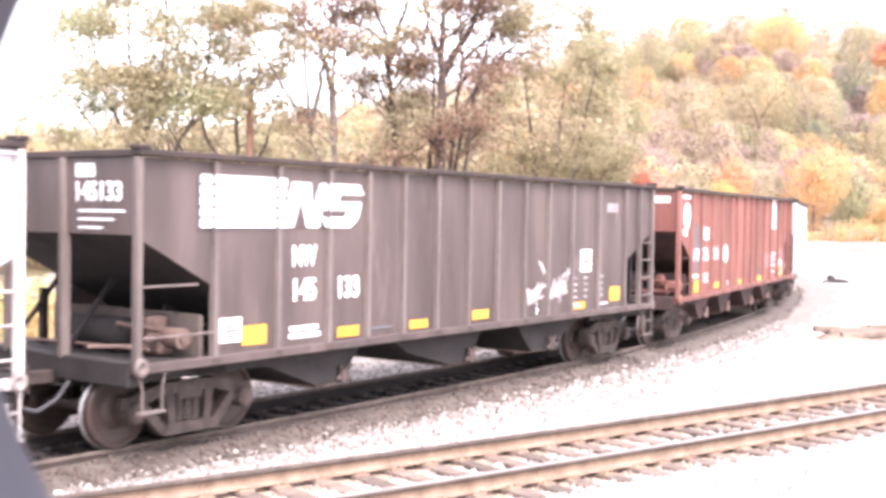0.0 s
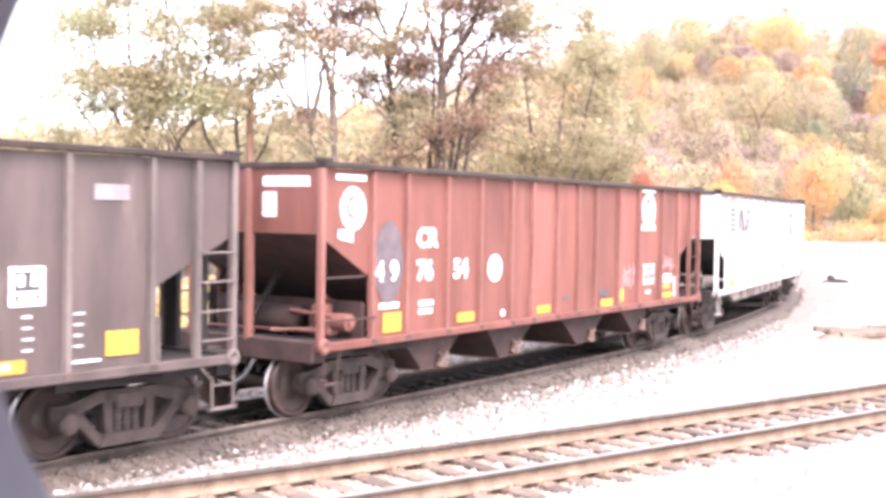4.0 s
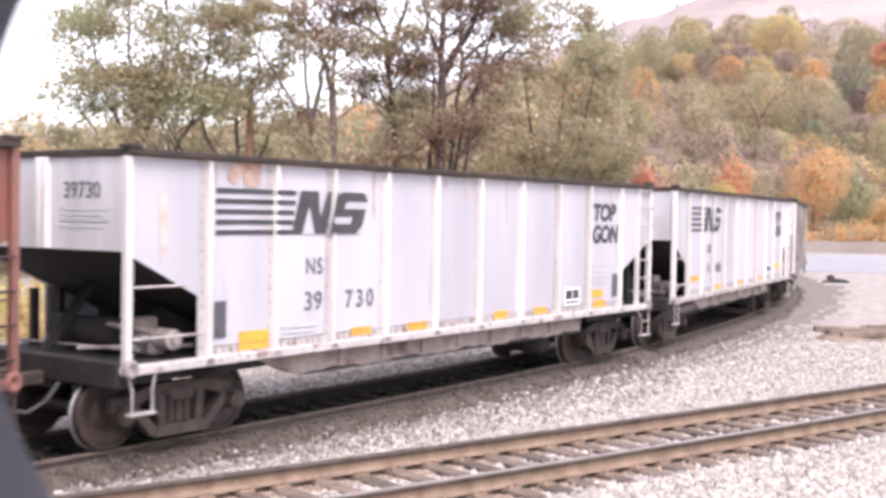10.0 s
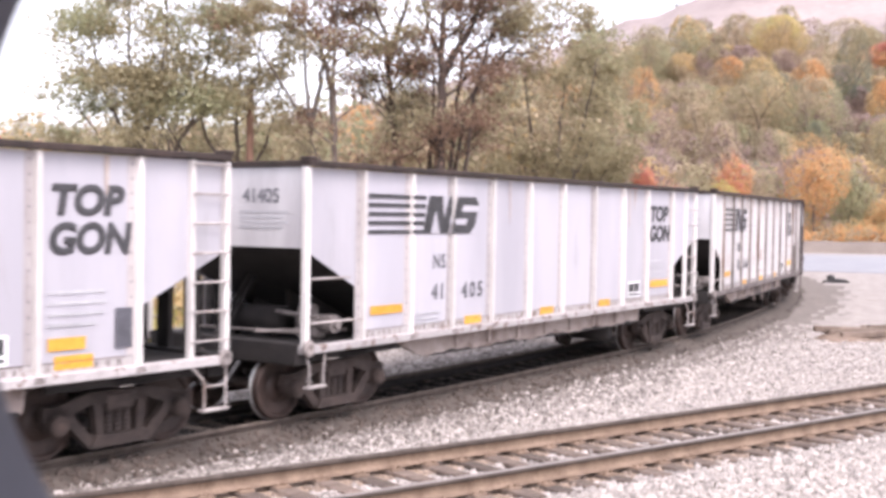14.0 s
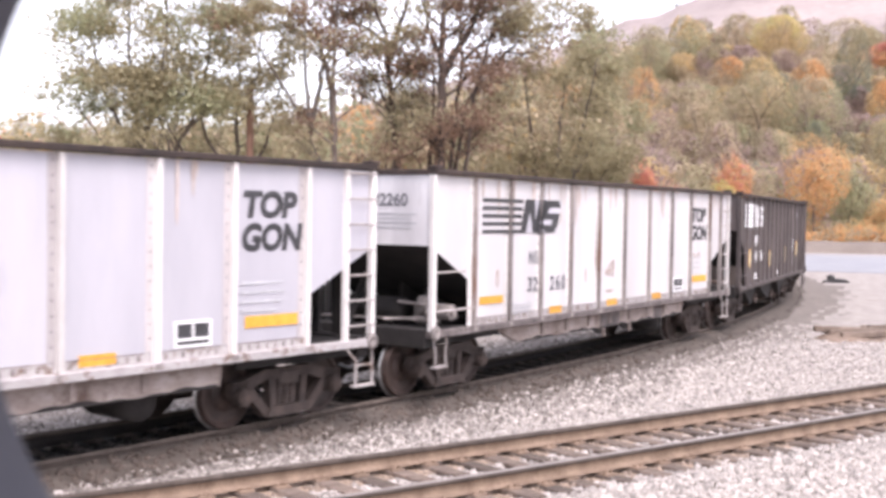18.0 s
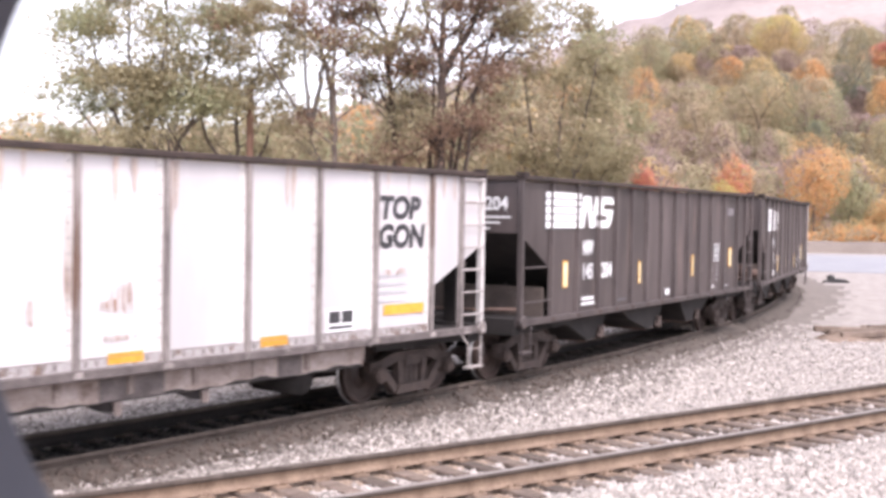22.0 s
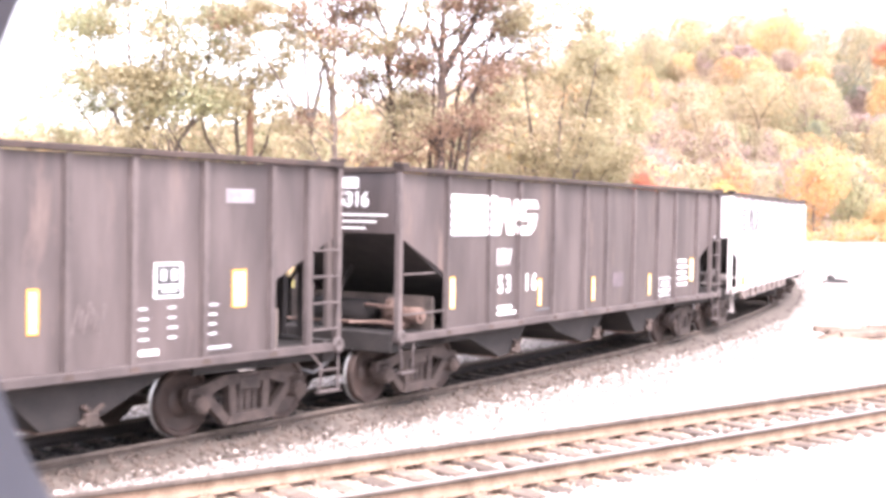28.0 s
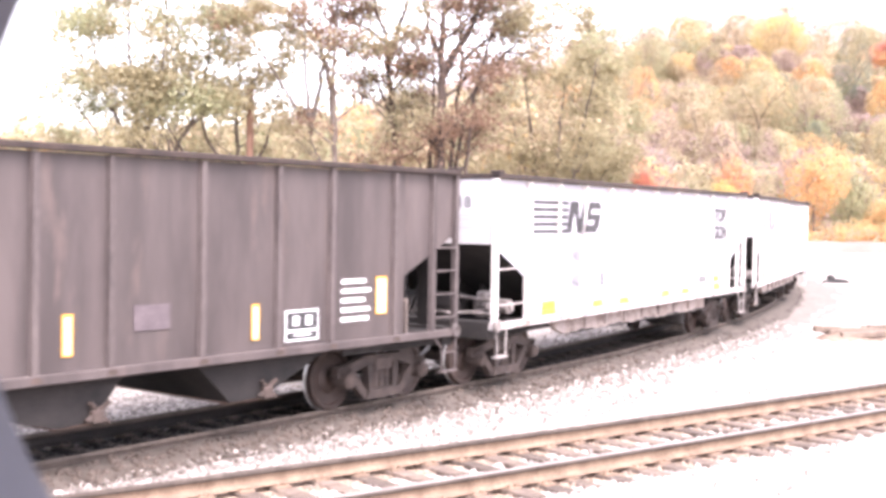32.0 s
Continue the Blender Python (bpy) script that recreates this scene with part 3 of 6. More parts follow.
def limb_tree(x, y, limbs, leaves, second, label, seed, bark=M_BARK, wide=0.7, thick=0.1, per=26, leaf=0.15, twig=1.5, first=0.3, bare=0.0, drop=0.0):
    """limbs: a foot radius and points (x, z) up the limb, which also wanders a little in depth; twigs grow from it past its first part."""
    rng = random.Random(seed)
    nr = np.random.default_rng(seed)
    z0 = float(ground_height(np.array([x], float), np.array([y], float))[0])
    top = tagged(new("tree"), label, "tree", group="trees beyond the railway")
    top.matrix_basis = pose(x, y, z0)
    segs, tips = [], []
    for r0, *pts in limbs:
        lean, depth = rng.uniform(-0.12, 0.12), rng.uniform(-0.25, 0.25)
        line = [Vector((px, depth + lean * (pz - pts[0][1]), pz)) for px, pz in pts]
        total = sum((q - p).length for p, q in zip(line, line[1:]))
        gone = 0.0
        for p, q in zip(line, line[1:]):
            n = max(2, int((q - p).length / 0.45))
            prev = p
            for k in range(1, n + 1):
                here = p.lerp(q, k / n) + Vector((rng.gauss(0, 0.03), rng.gauss(0, 0.04), 0))
                at = gone + (q - p).length * k / n
                ra, rb = r0 * (1 - 0.82 * (at - (q - p).length / n) / total), r0 * (1 - 0.82 * at / total)
                segs.append((prev, here, max(0.02, ra), max(0.018, rb)))
                if at / total > first and rng.random() < 0.8:
                    a = rng.uniform(0, 2 * math.pi)
                    way = ((here - prev).normalized() * 0.5 + Vector((math.cos(a), math.sin(a) * 0.8, rng.uniform(-0.1 - drop, 0.45 - drop)))).normalized()
                    grow(rng, here, way, twig * rng.uniform(0.5, 1.15) * (1.15 - 0.5 * at / total), max(0.02, rb * 0.42), 2 if rng.random() < 0.45 else 1, segs, tips, 0.6, 0.15)
                prev = here
            gone += (q - p).length
        tips.append(line[-1])
    part("trunk", tube_mesh("trunk", segs, bark, 6), None, top)
    t = np.array([tuple(p) for p in tips])
    if bare:
        t = t[nr.random(len(t)) > bare]
    c = pads(nr, t, wide, thick, per)
    idx = (np.sin(c[:, 0] * 1.3 + seed) + np.cos(c[:, 2] * 1.7) + nr.normal(0, 0.7, len(c)) > 0.7).astype(int)
    part("crown", leaf_mesh("crown", c, leaf, [LEAF[leaves], LEAF[second]], idx, seed), None, top)
    return top


# the row of tall trees beyond the train
limb_tree(-12.4, 49, [
    (0.2, (0, 0), (-0.1, 3.6), (-0.5, 6.5), (-0.9, 9.5), (-1.0, 12.6)), (0.13, (0.1, 2.6), (0.9, 5.2), (1.9, 7.4), (2.4, 9.6), (2.6, 12.2)),
    (0.12, (0, 2.9), (-1.2, 4.9), (-2.2, 6.6), (-2.9, 7.6)), (0.12, (-0.2, 5.0), (-1.6, 7.6), (-2.2, 9.6), (-2.5, 11.4)), (0.1, (-0.3, 5.6), (0.6, 8.0), (0.9, 10.6), (1.0, 12.8)),
    (0.1, (2.6, 4.4), (1.6, 5.4), (0.8, 6.8), (0.2, 8.2)), (0.08, (-0.1, 4.2), (-1.7, 5.6), (-2.9, 5.9))],
    "olive", "green", "tall spreading olive-green tree with layered leaf sprays", 5, wide=1.25, thick=0.13, per=31, leaf=0.17, twig=1.7, first=0.32)
limb_tree(-8.9, 51, [
    (0.15, (0, 0), (0.1, 4.0), (-0.3, 7.0), (-0.2, 10.2), (0.1, 12.6)), (0.09, (0, 4.2), (1.2, 6.2), (1.8, 8.6), (2.2, 10.9)), (0.09, (-0.1, 4.6), (-1.4, 6.3), (-2.2, 8.9), (-2.4, 11.6)),
    (0.07, (-0.3, 7.2), (0.8, 9.2), (1.1, 12.0)), (0.07, (0.2, 3.6), (1.6, 5.0), (2.6, 5.9))],
    "olive", "tan", "half-bare olive tree with drooping sprays", 15, wide=0.85, thick=0.07, per=14, leaf=0.16, twig=1.5, first=0.35, bare=0.15)
limb_tree(-4.3, 48, [
    (0.2, (0, 0), (-0.05, 2.6), (-0.2, 6.0), (-0.2, 9.3), (-0.05, 12.6)), (0.15, (-0.2, 6.6), (-0.32, 8.2), (-0.9, 10.5), (-1.5, 11.2), (-2.2, 12.3)), (0.12, (-1.2, 6.4), (-0.8, 9.0), (-0.55, 9.9), (-0.4, 11.6), (-0.5, 12.8)),
    (0.1, (-1.2, 6.5), (-1.45, 9.0), (-1.6, 11.2), (-1.75, 12.7)), (0.075, (-1.8, 7.5), (-2.7, 9.0), (-3.3, 9.9), (-4.0, 10.6)), (0.09, (-0.15, 4.2), (-0.9, 5.6), (-1.3, 6.6))],
    "olive", "russet", "pale-barked forked tree with wide bare limbs", 21, wide=0.8, thick=0.05, per=17, leaf=0.14, twig=1.5, first=0.3, bare=0.1)
limb_tree(-1.9, 48, [
    (0.24, (0, 0), (-0.05, 5.5), (-0.35, 8.4), (-0.5, 9.4), (-0.55, 10.6), (-1.05, 11.6), (-1.2, 13.0)), (0.16, (-0.5, 9.2), (-0.1, 10.6), (0.2, 11.6), (0.4, 12.8)), (0.08, (-0.2, 7.2), (-0.9, 8.6), (-1.6, 9.4), (-2.1, 9.8)),
    (0.08, (-0.3, 8.2), (0.5, 9.2), (0.9, 10.2)), (0.08, (-0.5, 10.2), (-1.3, 10.8), (-2.0, 11.0)), (0.09, (-0.4, 0), (-0.55, 4.0), (-0.5, 7.4), (-0.7, 9.0))],
    "russet", "olive", "tall dark-barked forked tree with thinning brown leaves", 33, bark=M_DARKBARK, wide=0.95, thick=0.09, per=19, leaf=0.14, twig=1.3, first=0.4, bare=0.1)
limb_tree(-0.25, 47, [
    (0.36, (0, 0), (0.05, 5.0), (0.1, 8.4), (0.05, 9.6), (0.15, 11.2), (0.1, 13.0)), (0.2, (0.15, 8.8), (0.5, 9.6), (0.95, 10.2), (1.55, 11.5), (1.75, 12.8)), (0.14, (0.4, 0), (0.65, 4.5), (1.05, 7.6), (1.65, 8.9), (2.75, 9.9), (3.7, 10.8), (4.3, 10.95)),
    (0.14, (0.3, 0), (0.5, 5.4), (0.75, 8.0), (0.9, 9.6), (0.7, 11.4), (0.9, 12.8)), (0.12, (0.1, 9.4), (-0.5, 10.6), (-0.8, 12.2)), (0.13, (0.75, 0), (1.1, 5.2), (1.35, 8.0), (2.0, 10.4), (2.4, 12.4)), (0.08, (1.5, 11.2), (2.4, 11.6), (3.2, 12.2)), (0.09, (0.95, 9.4), (1.8, 10.2), (2.7, 11.0), (3.5, 11.9)), (0.07, (2.6, 9.8), (3.3, 9.7), (3.9, 10.0)), (0.16, (-0.3, 0), (-0.35, 5.0), (-0.2, 8.0), (-0.3, 10.0))],
    "russet", "olive", "dark many-stemmed tree with a sweeping limb and russet leaves", 41, bark=M_DARKBARK, wide=1.0, thick=0.09, per=19, leaf=0.14, twig=1.3, first=0.4, bare=0.1)
limb_tree(4.2, 50, [
    (0.15, (0, 0), (-0.1, 4.0), (-0.5, 7.0), (-0.8, 9.6)), (0.13, (0.2, 0), (0.5, 4.5), (0.7, 7.6), (0.9, 9.3)), (0.12, (0.5, 0), (1.2, 4.6), (1.8, 8.0), (2.1, 9.8)), (0.08, (-0.1, 3.0), (-0.8, 5.4), (-1.4, 7.6)), (0.08, (0.6, 3.6), (1.9, 6.0), (2.7, 8.0)), (0.09, (0, 1.2), (-0.9, 3.6), (-1.5, 5.4)), (0.09, (0.6, 1.0), (1.8, 3.4), (2.6, 5.2))],
    "olive", "tan", "bushy olive-brown tree with upswept limbs", 52, wide=0.9, thick=0.2, per=17, leaf=0.17, twig=1.3, first=0.16)
limb_tree(6.7, 53, [
    (0.12, (0, 0), (-0.1, 4.0), (-0.1, 7.6), (0.1, 10.2)), (0.08, (0, 2.0), (0.7, 5.0), (1.0, 8.2)), (0.08, (0, 2.4), (-0.8, 5.4), (-1.0, 8.6), (-0.6, 10.4)), (0.06, (-0.1, 8.0), (-0.6, 9.6), (0.1, 11.2)), (0.05, (0.1, 9.6), (-0.1, 11.2), (-0.5, 12.1), (-1.0, 12.4))],
    "olive", "green", "slender olive tree beyond the train", 57, wide=0.8, thick=0.2, per=15, leaf=0.18, twig=1.1, first=0.2)
for x, y, h, rx, kind, second, label in (
        (-14.6, 57, 9.2, 2.3, "olive", "tan", "tall thin-leaved olive tree in the thicket"),
        (-12.2, 57, 10.8, 2.3, "olive", "green", "tall leafy olive tree in the thicket"),
        (-7.6, 57, 6.4, 2.2, "olive", "tan", "low olive-brown tree in the thicket"),
        (-5.2, 56, 5.8, 1.9, "tan", "olive", "low tan tree in the thicket"),
        (-2.6, 57, 6.2, 2.0, "olive", "tan", "low olive tree in the thicket"),
        (2.4, 56, 5.8, 1.9, "tan", "olive", "low tan-brown tree in the thicket"),
        (5.3, 56, 9.6, 2.3, "olive", "tan", "tall olive-brown tree beside the bushy one"),
        (7.0, 58, 8.0, 1.9, "olive", "green", "slender olive tree beside the bushy one"),
        (-18.2, 58, 7.2, 2.4, "olive", "tan", "small olive tree in the thicket"),
        (-15.6, 57, 8.2, 2.6, "olive", "green", "rounded olive tree in the thicket"),
        (-12.6, 58, 8.8, 2.5, "tan", "olive", "small olive-brown tree in the thicket"),
        (-10.2, 59, 7.4, 2.2, "olive", "tan", "small olive tree in the thicket"),
        (-7.6, 98, 14.6, 2.7, "orange", "tan", "orange-brown tree behind the thicket"),
        (-3.2, 100, 12.6, 3.6, "tan", "olive", "tan autumn tree behind the thicket"),
        (1.2, 102, 12.2, 3.6, "olive", "gold", "olive autumn tree behind the thicket"),
        (4.2, 101, 14.8, 2.6, "tan", "red", "russet-tan autumn tree behind the thicket"),
        (8.6, 104, 12.4, 3.6, "tan", "orange", "tan and orange tree behind the thicket"),
        (-16.0, 104, 9.6, 4.0, "olive", "tan", "olive tree behind the thicket"),
        (-33.0, 90, 9.6, 2.8, "tan", "red", "russet tree at the far end of the thicket")):
    small_tree(x, y, h, rx, kind, label, int(900 - x * 10), 1000 if y < 60 else 1900, 0.24 if y < 60 else 0.32, second, low=0.1)
pole = tagged(new("utility_pole"), "weathered reddish-brown timber pole among the trees", "pole")
pole.matrix_basis = pose(-8.3, 50, -0.5)
bm = bmesh.new()
rod(bm, (0, 0, 0), (0, 0, 8.6), 0.19, 10, 0.15)
part("shaft", bm, M_POLE, pole, smooth=True)
bm = bmesh.new()
rod(bm, (0, 0, 8.58), (0, 0, 8.68), 0.165, 10, 0.12)
part("cap", bm, M_POLE, pole)

# thicket behind the tall trees
def thicket():
    rng = np.random.default_rng(70)
    pts, idx, face = [], [], []
    for k in range(150):
        y = rng.uniform(60, 84)
        x = rng.uniform(-0.42, 0.11) * y
        h = rng.uniform(5.2, 8.6) * (1.0 if x < -12 else 1.25)
        c, d = clump(rng, (x, y, h * 0.5 - 0.3), rng.uniform(1.6, 2.8), h * 0.5, 420)
        pts.append(c)
        face.append(d)
        idx.append(np.full(len(c), rng.choice(5, p=(0.5, 0.04, 0.1, 0.32, 0.04))))
    me = leaf_mesh("thicket", np.concatenate(pts), 0.42, [LEAF[k] for k in ("olive", "gold", "green", "tan", "orange")], np.concatenate(idx), 71, np.concatenate(face))
    tagged(new("thicket", me), "dense olive and yellow autumn thicket behind the tall trees", "thicket", kind="stuff")


thicket()


def weeds():
    rng = np.random.default_rng(77)
    pts, idx = [], []
    for k in range(420):
        x, y, _ = on(LINE, rng.uniform(-34, 22), -rng.uniform(9.5, 17.0))
        if x > 8:
            continue
        h = rng.uniform(0.4, 1.5)
        c = clump(rng, (float(x), float(y), h * 0.5 - 0.33), rng.uniform(0.5, 1.1), h * 0.55, 60)[0]
        pts.append(c)
        idx.append(np.full(len(c), rng.choice(3, p=(0.5, 0.3, 0.2))))
    me = leaf_mesh("weeds", np.concatenate(pts), 0.2, [LEAF[k] for k in ("gold", "lime", "olive")], np.concatenate(idx), 78)
    tagged(new("weeds", me), "dry yellow weeds at the edge of the yard", "weeds", kind="stuff")


weeds()


def dome(rng, x, y, z0, zt, r, n, two):
    """Leaf places, their outward ways and which of two colours, over a tall lobed crown from z0 to zt."""
    h = zt - z0
    a, u = rng.uniform(0, 2 * math.pi, n), rng.random(n)
    prof = np.sqrt(np.clip(1 - (2 * np.clip(u * 0.96 + 0.02, 0, 1) - 0.78) ** 2 / np.where(u > 0.39, 1.5, 0.85), 0.02, 1))
    ph = rng.uniform(0, 6, 4)
    lobe = 1 + 0.16 * np.sin(3 * a + ph[0] + 5 * u) + 0.1 * np.sin(7 * a + ph[1]) * np.cos(9 * u + ph[2]) + rng.normal(0, 0.05, n)
    rr = prof * lobe * rng.uniform(0.72, 1.06, n)
    d = np.column_stack([np.cos(a), np.sin(a), 1.6 * (u - 0.35)])
    p = np.column_stack([x + r * rr * np.cos(a), y + r * rr * np.sin(a), z0 + h * u + rng.normal(0, 0.02 * h, n)])
    pick = np.sin(2 * a + ph[3]) * 0.6 + (u - 0.5) * 2.2 + 0.5 * np.sin(11 * u + 3 * a) + rng.normal(0, 0.5, n) > two
    return p, d, pick.astype(int)


def hill_tree(x, y, zt, r, leaves, second, label, seed, n=6500):
    rng = np.random.default_rng(seed)
    z = float(ground_height(np.array([x], float), np.array([y], float))[0])
    top = tagged(new("tree"), label, "tree", group="trees on the hillside")
    top.matrix_basis = pose(x, y, z)
    h = zt - z
    r0 = random.Random(seed)
    segs, tips = [], []
    grow(r0, Vector((0, 0, -0.3)), Vector((r0.uniform(-0.06, 0.06), 0, 1)), h * 0.4, h * 0.02, 3, segs, tips, 0.5, 0.4)
    part("trunk", tube_mesh("trunk", segs, M_BARK, 5), None, top)
    p, d, pick = dome(rng, 0, 0, h * 0.02, h, r, n, 0.62)
    part("crown", leaf_mesh("crown", p, 0.36 if r > 4 else 0.3, [LEAF[leaves], LEAF[second]], pick, seed, d * 0.7 + rng.normal(0, 0.4, d.shape) + (0, 0, 0.5)), None, top)


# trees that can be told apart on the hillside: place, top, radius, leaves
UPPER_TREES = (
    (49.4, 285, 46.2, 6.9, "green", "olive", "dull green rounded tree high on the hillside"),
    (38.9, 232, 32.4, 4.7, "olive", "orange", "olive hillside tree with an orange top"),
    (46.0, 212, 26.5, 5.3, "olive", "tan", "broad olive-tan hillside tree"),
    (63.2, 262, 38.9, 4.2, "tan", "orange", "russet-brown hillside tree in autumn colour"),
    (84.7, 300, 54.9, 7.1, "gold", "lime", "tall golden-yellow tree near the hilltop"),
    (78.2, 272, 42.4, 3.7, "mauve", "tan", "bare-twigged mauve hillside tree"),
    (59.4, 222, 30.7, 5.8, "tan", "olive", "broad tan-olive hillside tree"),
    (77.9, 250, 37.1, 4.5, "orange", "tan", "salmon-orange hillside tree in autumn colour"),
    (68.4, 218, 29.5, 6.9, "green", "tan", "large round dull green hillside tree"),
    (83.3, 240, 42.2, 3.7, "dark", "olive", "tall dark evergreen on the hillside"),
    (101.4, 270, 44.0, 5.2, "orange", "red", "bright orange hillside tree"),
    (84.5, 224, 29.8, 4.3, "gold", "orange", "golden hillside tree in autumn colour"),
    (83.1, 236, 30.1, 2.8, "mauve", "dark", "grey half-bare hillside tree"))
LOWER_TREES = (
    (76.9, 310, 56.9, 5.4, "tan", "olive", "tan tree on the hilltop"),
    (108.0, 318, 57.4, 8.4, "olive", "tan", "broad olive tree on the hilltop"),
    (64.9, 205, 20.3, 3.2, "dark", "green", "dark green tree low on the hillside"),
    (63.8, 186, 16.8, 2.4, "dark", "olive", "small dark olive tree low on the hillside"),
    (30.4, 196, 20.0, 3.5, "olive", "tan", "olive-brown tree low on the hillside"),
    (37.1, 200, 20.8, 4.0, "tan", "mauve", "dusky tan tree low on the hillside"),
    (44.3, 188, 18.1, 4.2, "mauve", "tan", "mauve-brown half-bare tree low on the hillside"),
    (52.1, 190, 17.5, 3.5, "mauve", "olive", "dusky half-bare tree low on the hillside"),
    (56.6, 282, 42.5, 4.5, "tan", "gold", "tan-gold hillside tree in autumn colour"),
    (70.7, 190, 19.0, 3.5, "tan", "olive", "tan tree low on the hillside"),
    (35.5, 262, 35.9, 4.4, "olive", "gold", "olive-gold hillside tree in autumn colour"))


def far_woods():
    rng = np.random.default_rng(94)
    kinds = ("olive", "green", "gold", "orange", "tan", "mauve", "dark")
    pts, idx, face, spots = [], [], [], []
    tries = 0
    while len(spots) < 330 and tries < 16000:
        tries += 1
        y = 158 + 192 * rng.random() ** 1.1
        x = y * rng.uniform(-0.42, 0.45)
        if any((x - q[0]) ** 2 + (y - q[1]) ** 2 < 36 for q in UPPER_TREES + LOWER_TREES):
            continue
        if all((x - a) ** 2 + (y - b) ** 2 > (70 if x < 0.1 * y else 34) for a, b in spots):
            spots.append((x, y))
    sx, sy = np.array(spots).T
    sz = ground_height(sx, sy)
    for x, y, z in zip(sx, sy, sz):
        h, r = rng.uniform(10.5, 14.5), rng.uniform(4.2, 6.4)
        low = False
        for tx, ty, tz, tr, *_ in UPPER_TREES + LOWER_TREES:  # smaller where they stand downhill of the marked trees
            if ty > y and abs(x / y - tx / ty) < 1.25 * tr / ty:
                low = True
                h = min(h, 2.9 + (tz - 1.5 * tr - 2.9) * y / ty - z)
        if low:
            if h < 2.2:
                continue
            r = min(r, 2.0 + 0.32 * h)
        kind = rng.choice(7, p=(0.38, 0.12, 0.1, 0.05, 0.24, 0.08, 0.03))
        other = rng.choice((0, 2, 4, 5))
        if low and kind in (2, 3):
            kind = 5
        p, d, pick = dome(rng, x, y, z - 1.0, z + h, r, 2000 if x > 10 else 900, 0.7)
        pts.append(p)
        face.append(d * 0.7 + rng.normal(0, 0.4, d.shape))
        idx.append(np.where(pick == 1, other, kind))
    me = leaf_mesh("far_woods", np.concatenate(pts), 0.58, [LEAF[k] for k in kinds], np.concatenate(idx), 91, np.concatenate(face) + (0, 0, 0.5))
    tagged(new("far_woods", me), "hillside woods in olive, gold and orange autumn colours", "woods", kind="stuff")


far_woods()


def undergrowth():
    rng = np.random.default_rng(131)
    pts, idx, face = [], [], []
    for k in range(620):
        y = rng.uniform(150, 335)
        x = y * rng.uniform(0.11, 0.46)
        z = float(ground_height(np.array([x]), np.array([y]))[0])
        h = rng.uniform(1.8, 3.6)
        p, d, pick = dome(rng, x, y, z - 0.3, z + h, rng.uniform(1.8, 3.2), 230, 0.6)
        pts.append(p)
        face.append(d * 0.6 + rng.normal(0, 0.4, d.shape) + (0, 0, 0.5))
        idx.append(np.where(pick == 1, 2, rng.choice(3, p=(0.5, 0.3, 0.2))))
    me = leaf_mesh("undergrowth", np.concatenate(pts), 0.55, [LEAF[k] for k in ("olive", "mauve", "tan")], np.concatenate(idx), 132, np.concatenate(face))
    tagged(new("undergrowth", me), "dusky olive and tan undergrowth between the hillside trees", "undergrowth", kind="stuff")


undergrowth()

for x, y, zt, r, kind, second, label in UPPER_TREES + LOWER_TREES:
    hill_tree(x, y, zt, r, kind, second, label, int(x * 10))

# single trees and bushes that stand out before the hillside
for x, y, h, rx, kind, second, label in (
        (43.6, 138, 13.0, 4.3, "orange", "gold", "tall bright orange autumn tree at the foot of the hill"),
        (23.7, 139, 11.0, 2.1, "red", "orange", "small red autumn tree at the foot of the hill"),
        (34.4, 140, 11.0, 2.9, "orange", "red", "rounded orange autumn tree at the foot of the hill"),
        (31.9, 132, 7.6, 2.6, "lime", "gold", "low lime-yellow bush at the foot of the hill"),
        (27.8, 145, 9.8, 3.4, "tan", "red", "dull russet autumn tree at the foot of the hill"),
        (51.0, 147, 11.6, 4.2, "green", "olive", "dull green tree at the foot of the hill"),
        (51.5, 135, 6.2, 3.2, "gold", "orange", "low golden bush beside the bank"),
        (39.0, 152, 11.0, 3.8, "tan", "olive", "tan autumn tree at the foot of the hill"),
        (19.0, 146, 9.0, 3.0, "lime", "olive", "yellow-green tree at the foot of the hill")):
    small_tree(x, y, h, rx, kind, label, int(x * 10), 4200, 0.3, second, low=0.15)


# small dark trees along the bare ridge
for x, y, h in ((243, 1245, 15.0), (214, 1250, 11.0), (232, 1248, 9.0), (196, 1255, 8.0), (262, 1248, 7.0)):
    small_tree(x, y, h, h * 0.24, "dark", "small dark tree on the bare ridge", int(x), 160, 1.3, low=0.05)


def brush():
    rng = np.random.default_rng(120)
    pts, idx = [], []
    for k in range(130):
        x = rng.uniform(8, 85)
        y = rng.uniform(128, 142) - 0.04 * x
        h = rng.uniform(1.6, 3.4)
        c = clump(rng, (x, y, h * 0.45), rng.uniform(1.2, 2.4), h * 0.5, 130)[0]
        pts.append(c)
        idx.append(np.full(len(c), rng.choice(3, p=(0.45, 0.4, 0.15))))
    me = leaf_mesh("brush", np.concatenate(pts), 0.45, [LEAF[k] for k in ("gold", "orange", "tan")], np.concatenate(idx), 121)
    tagged(new("brush", me), "golden and orange brush along the earth bank", "brush", kind="stuff")


brush()

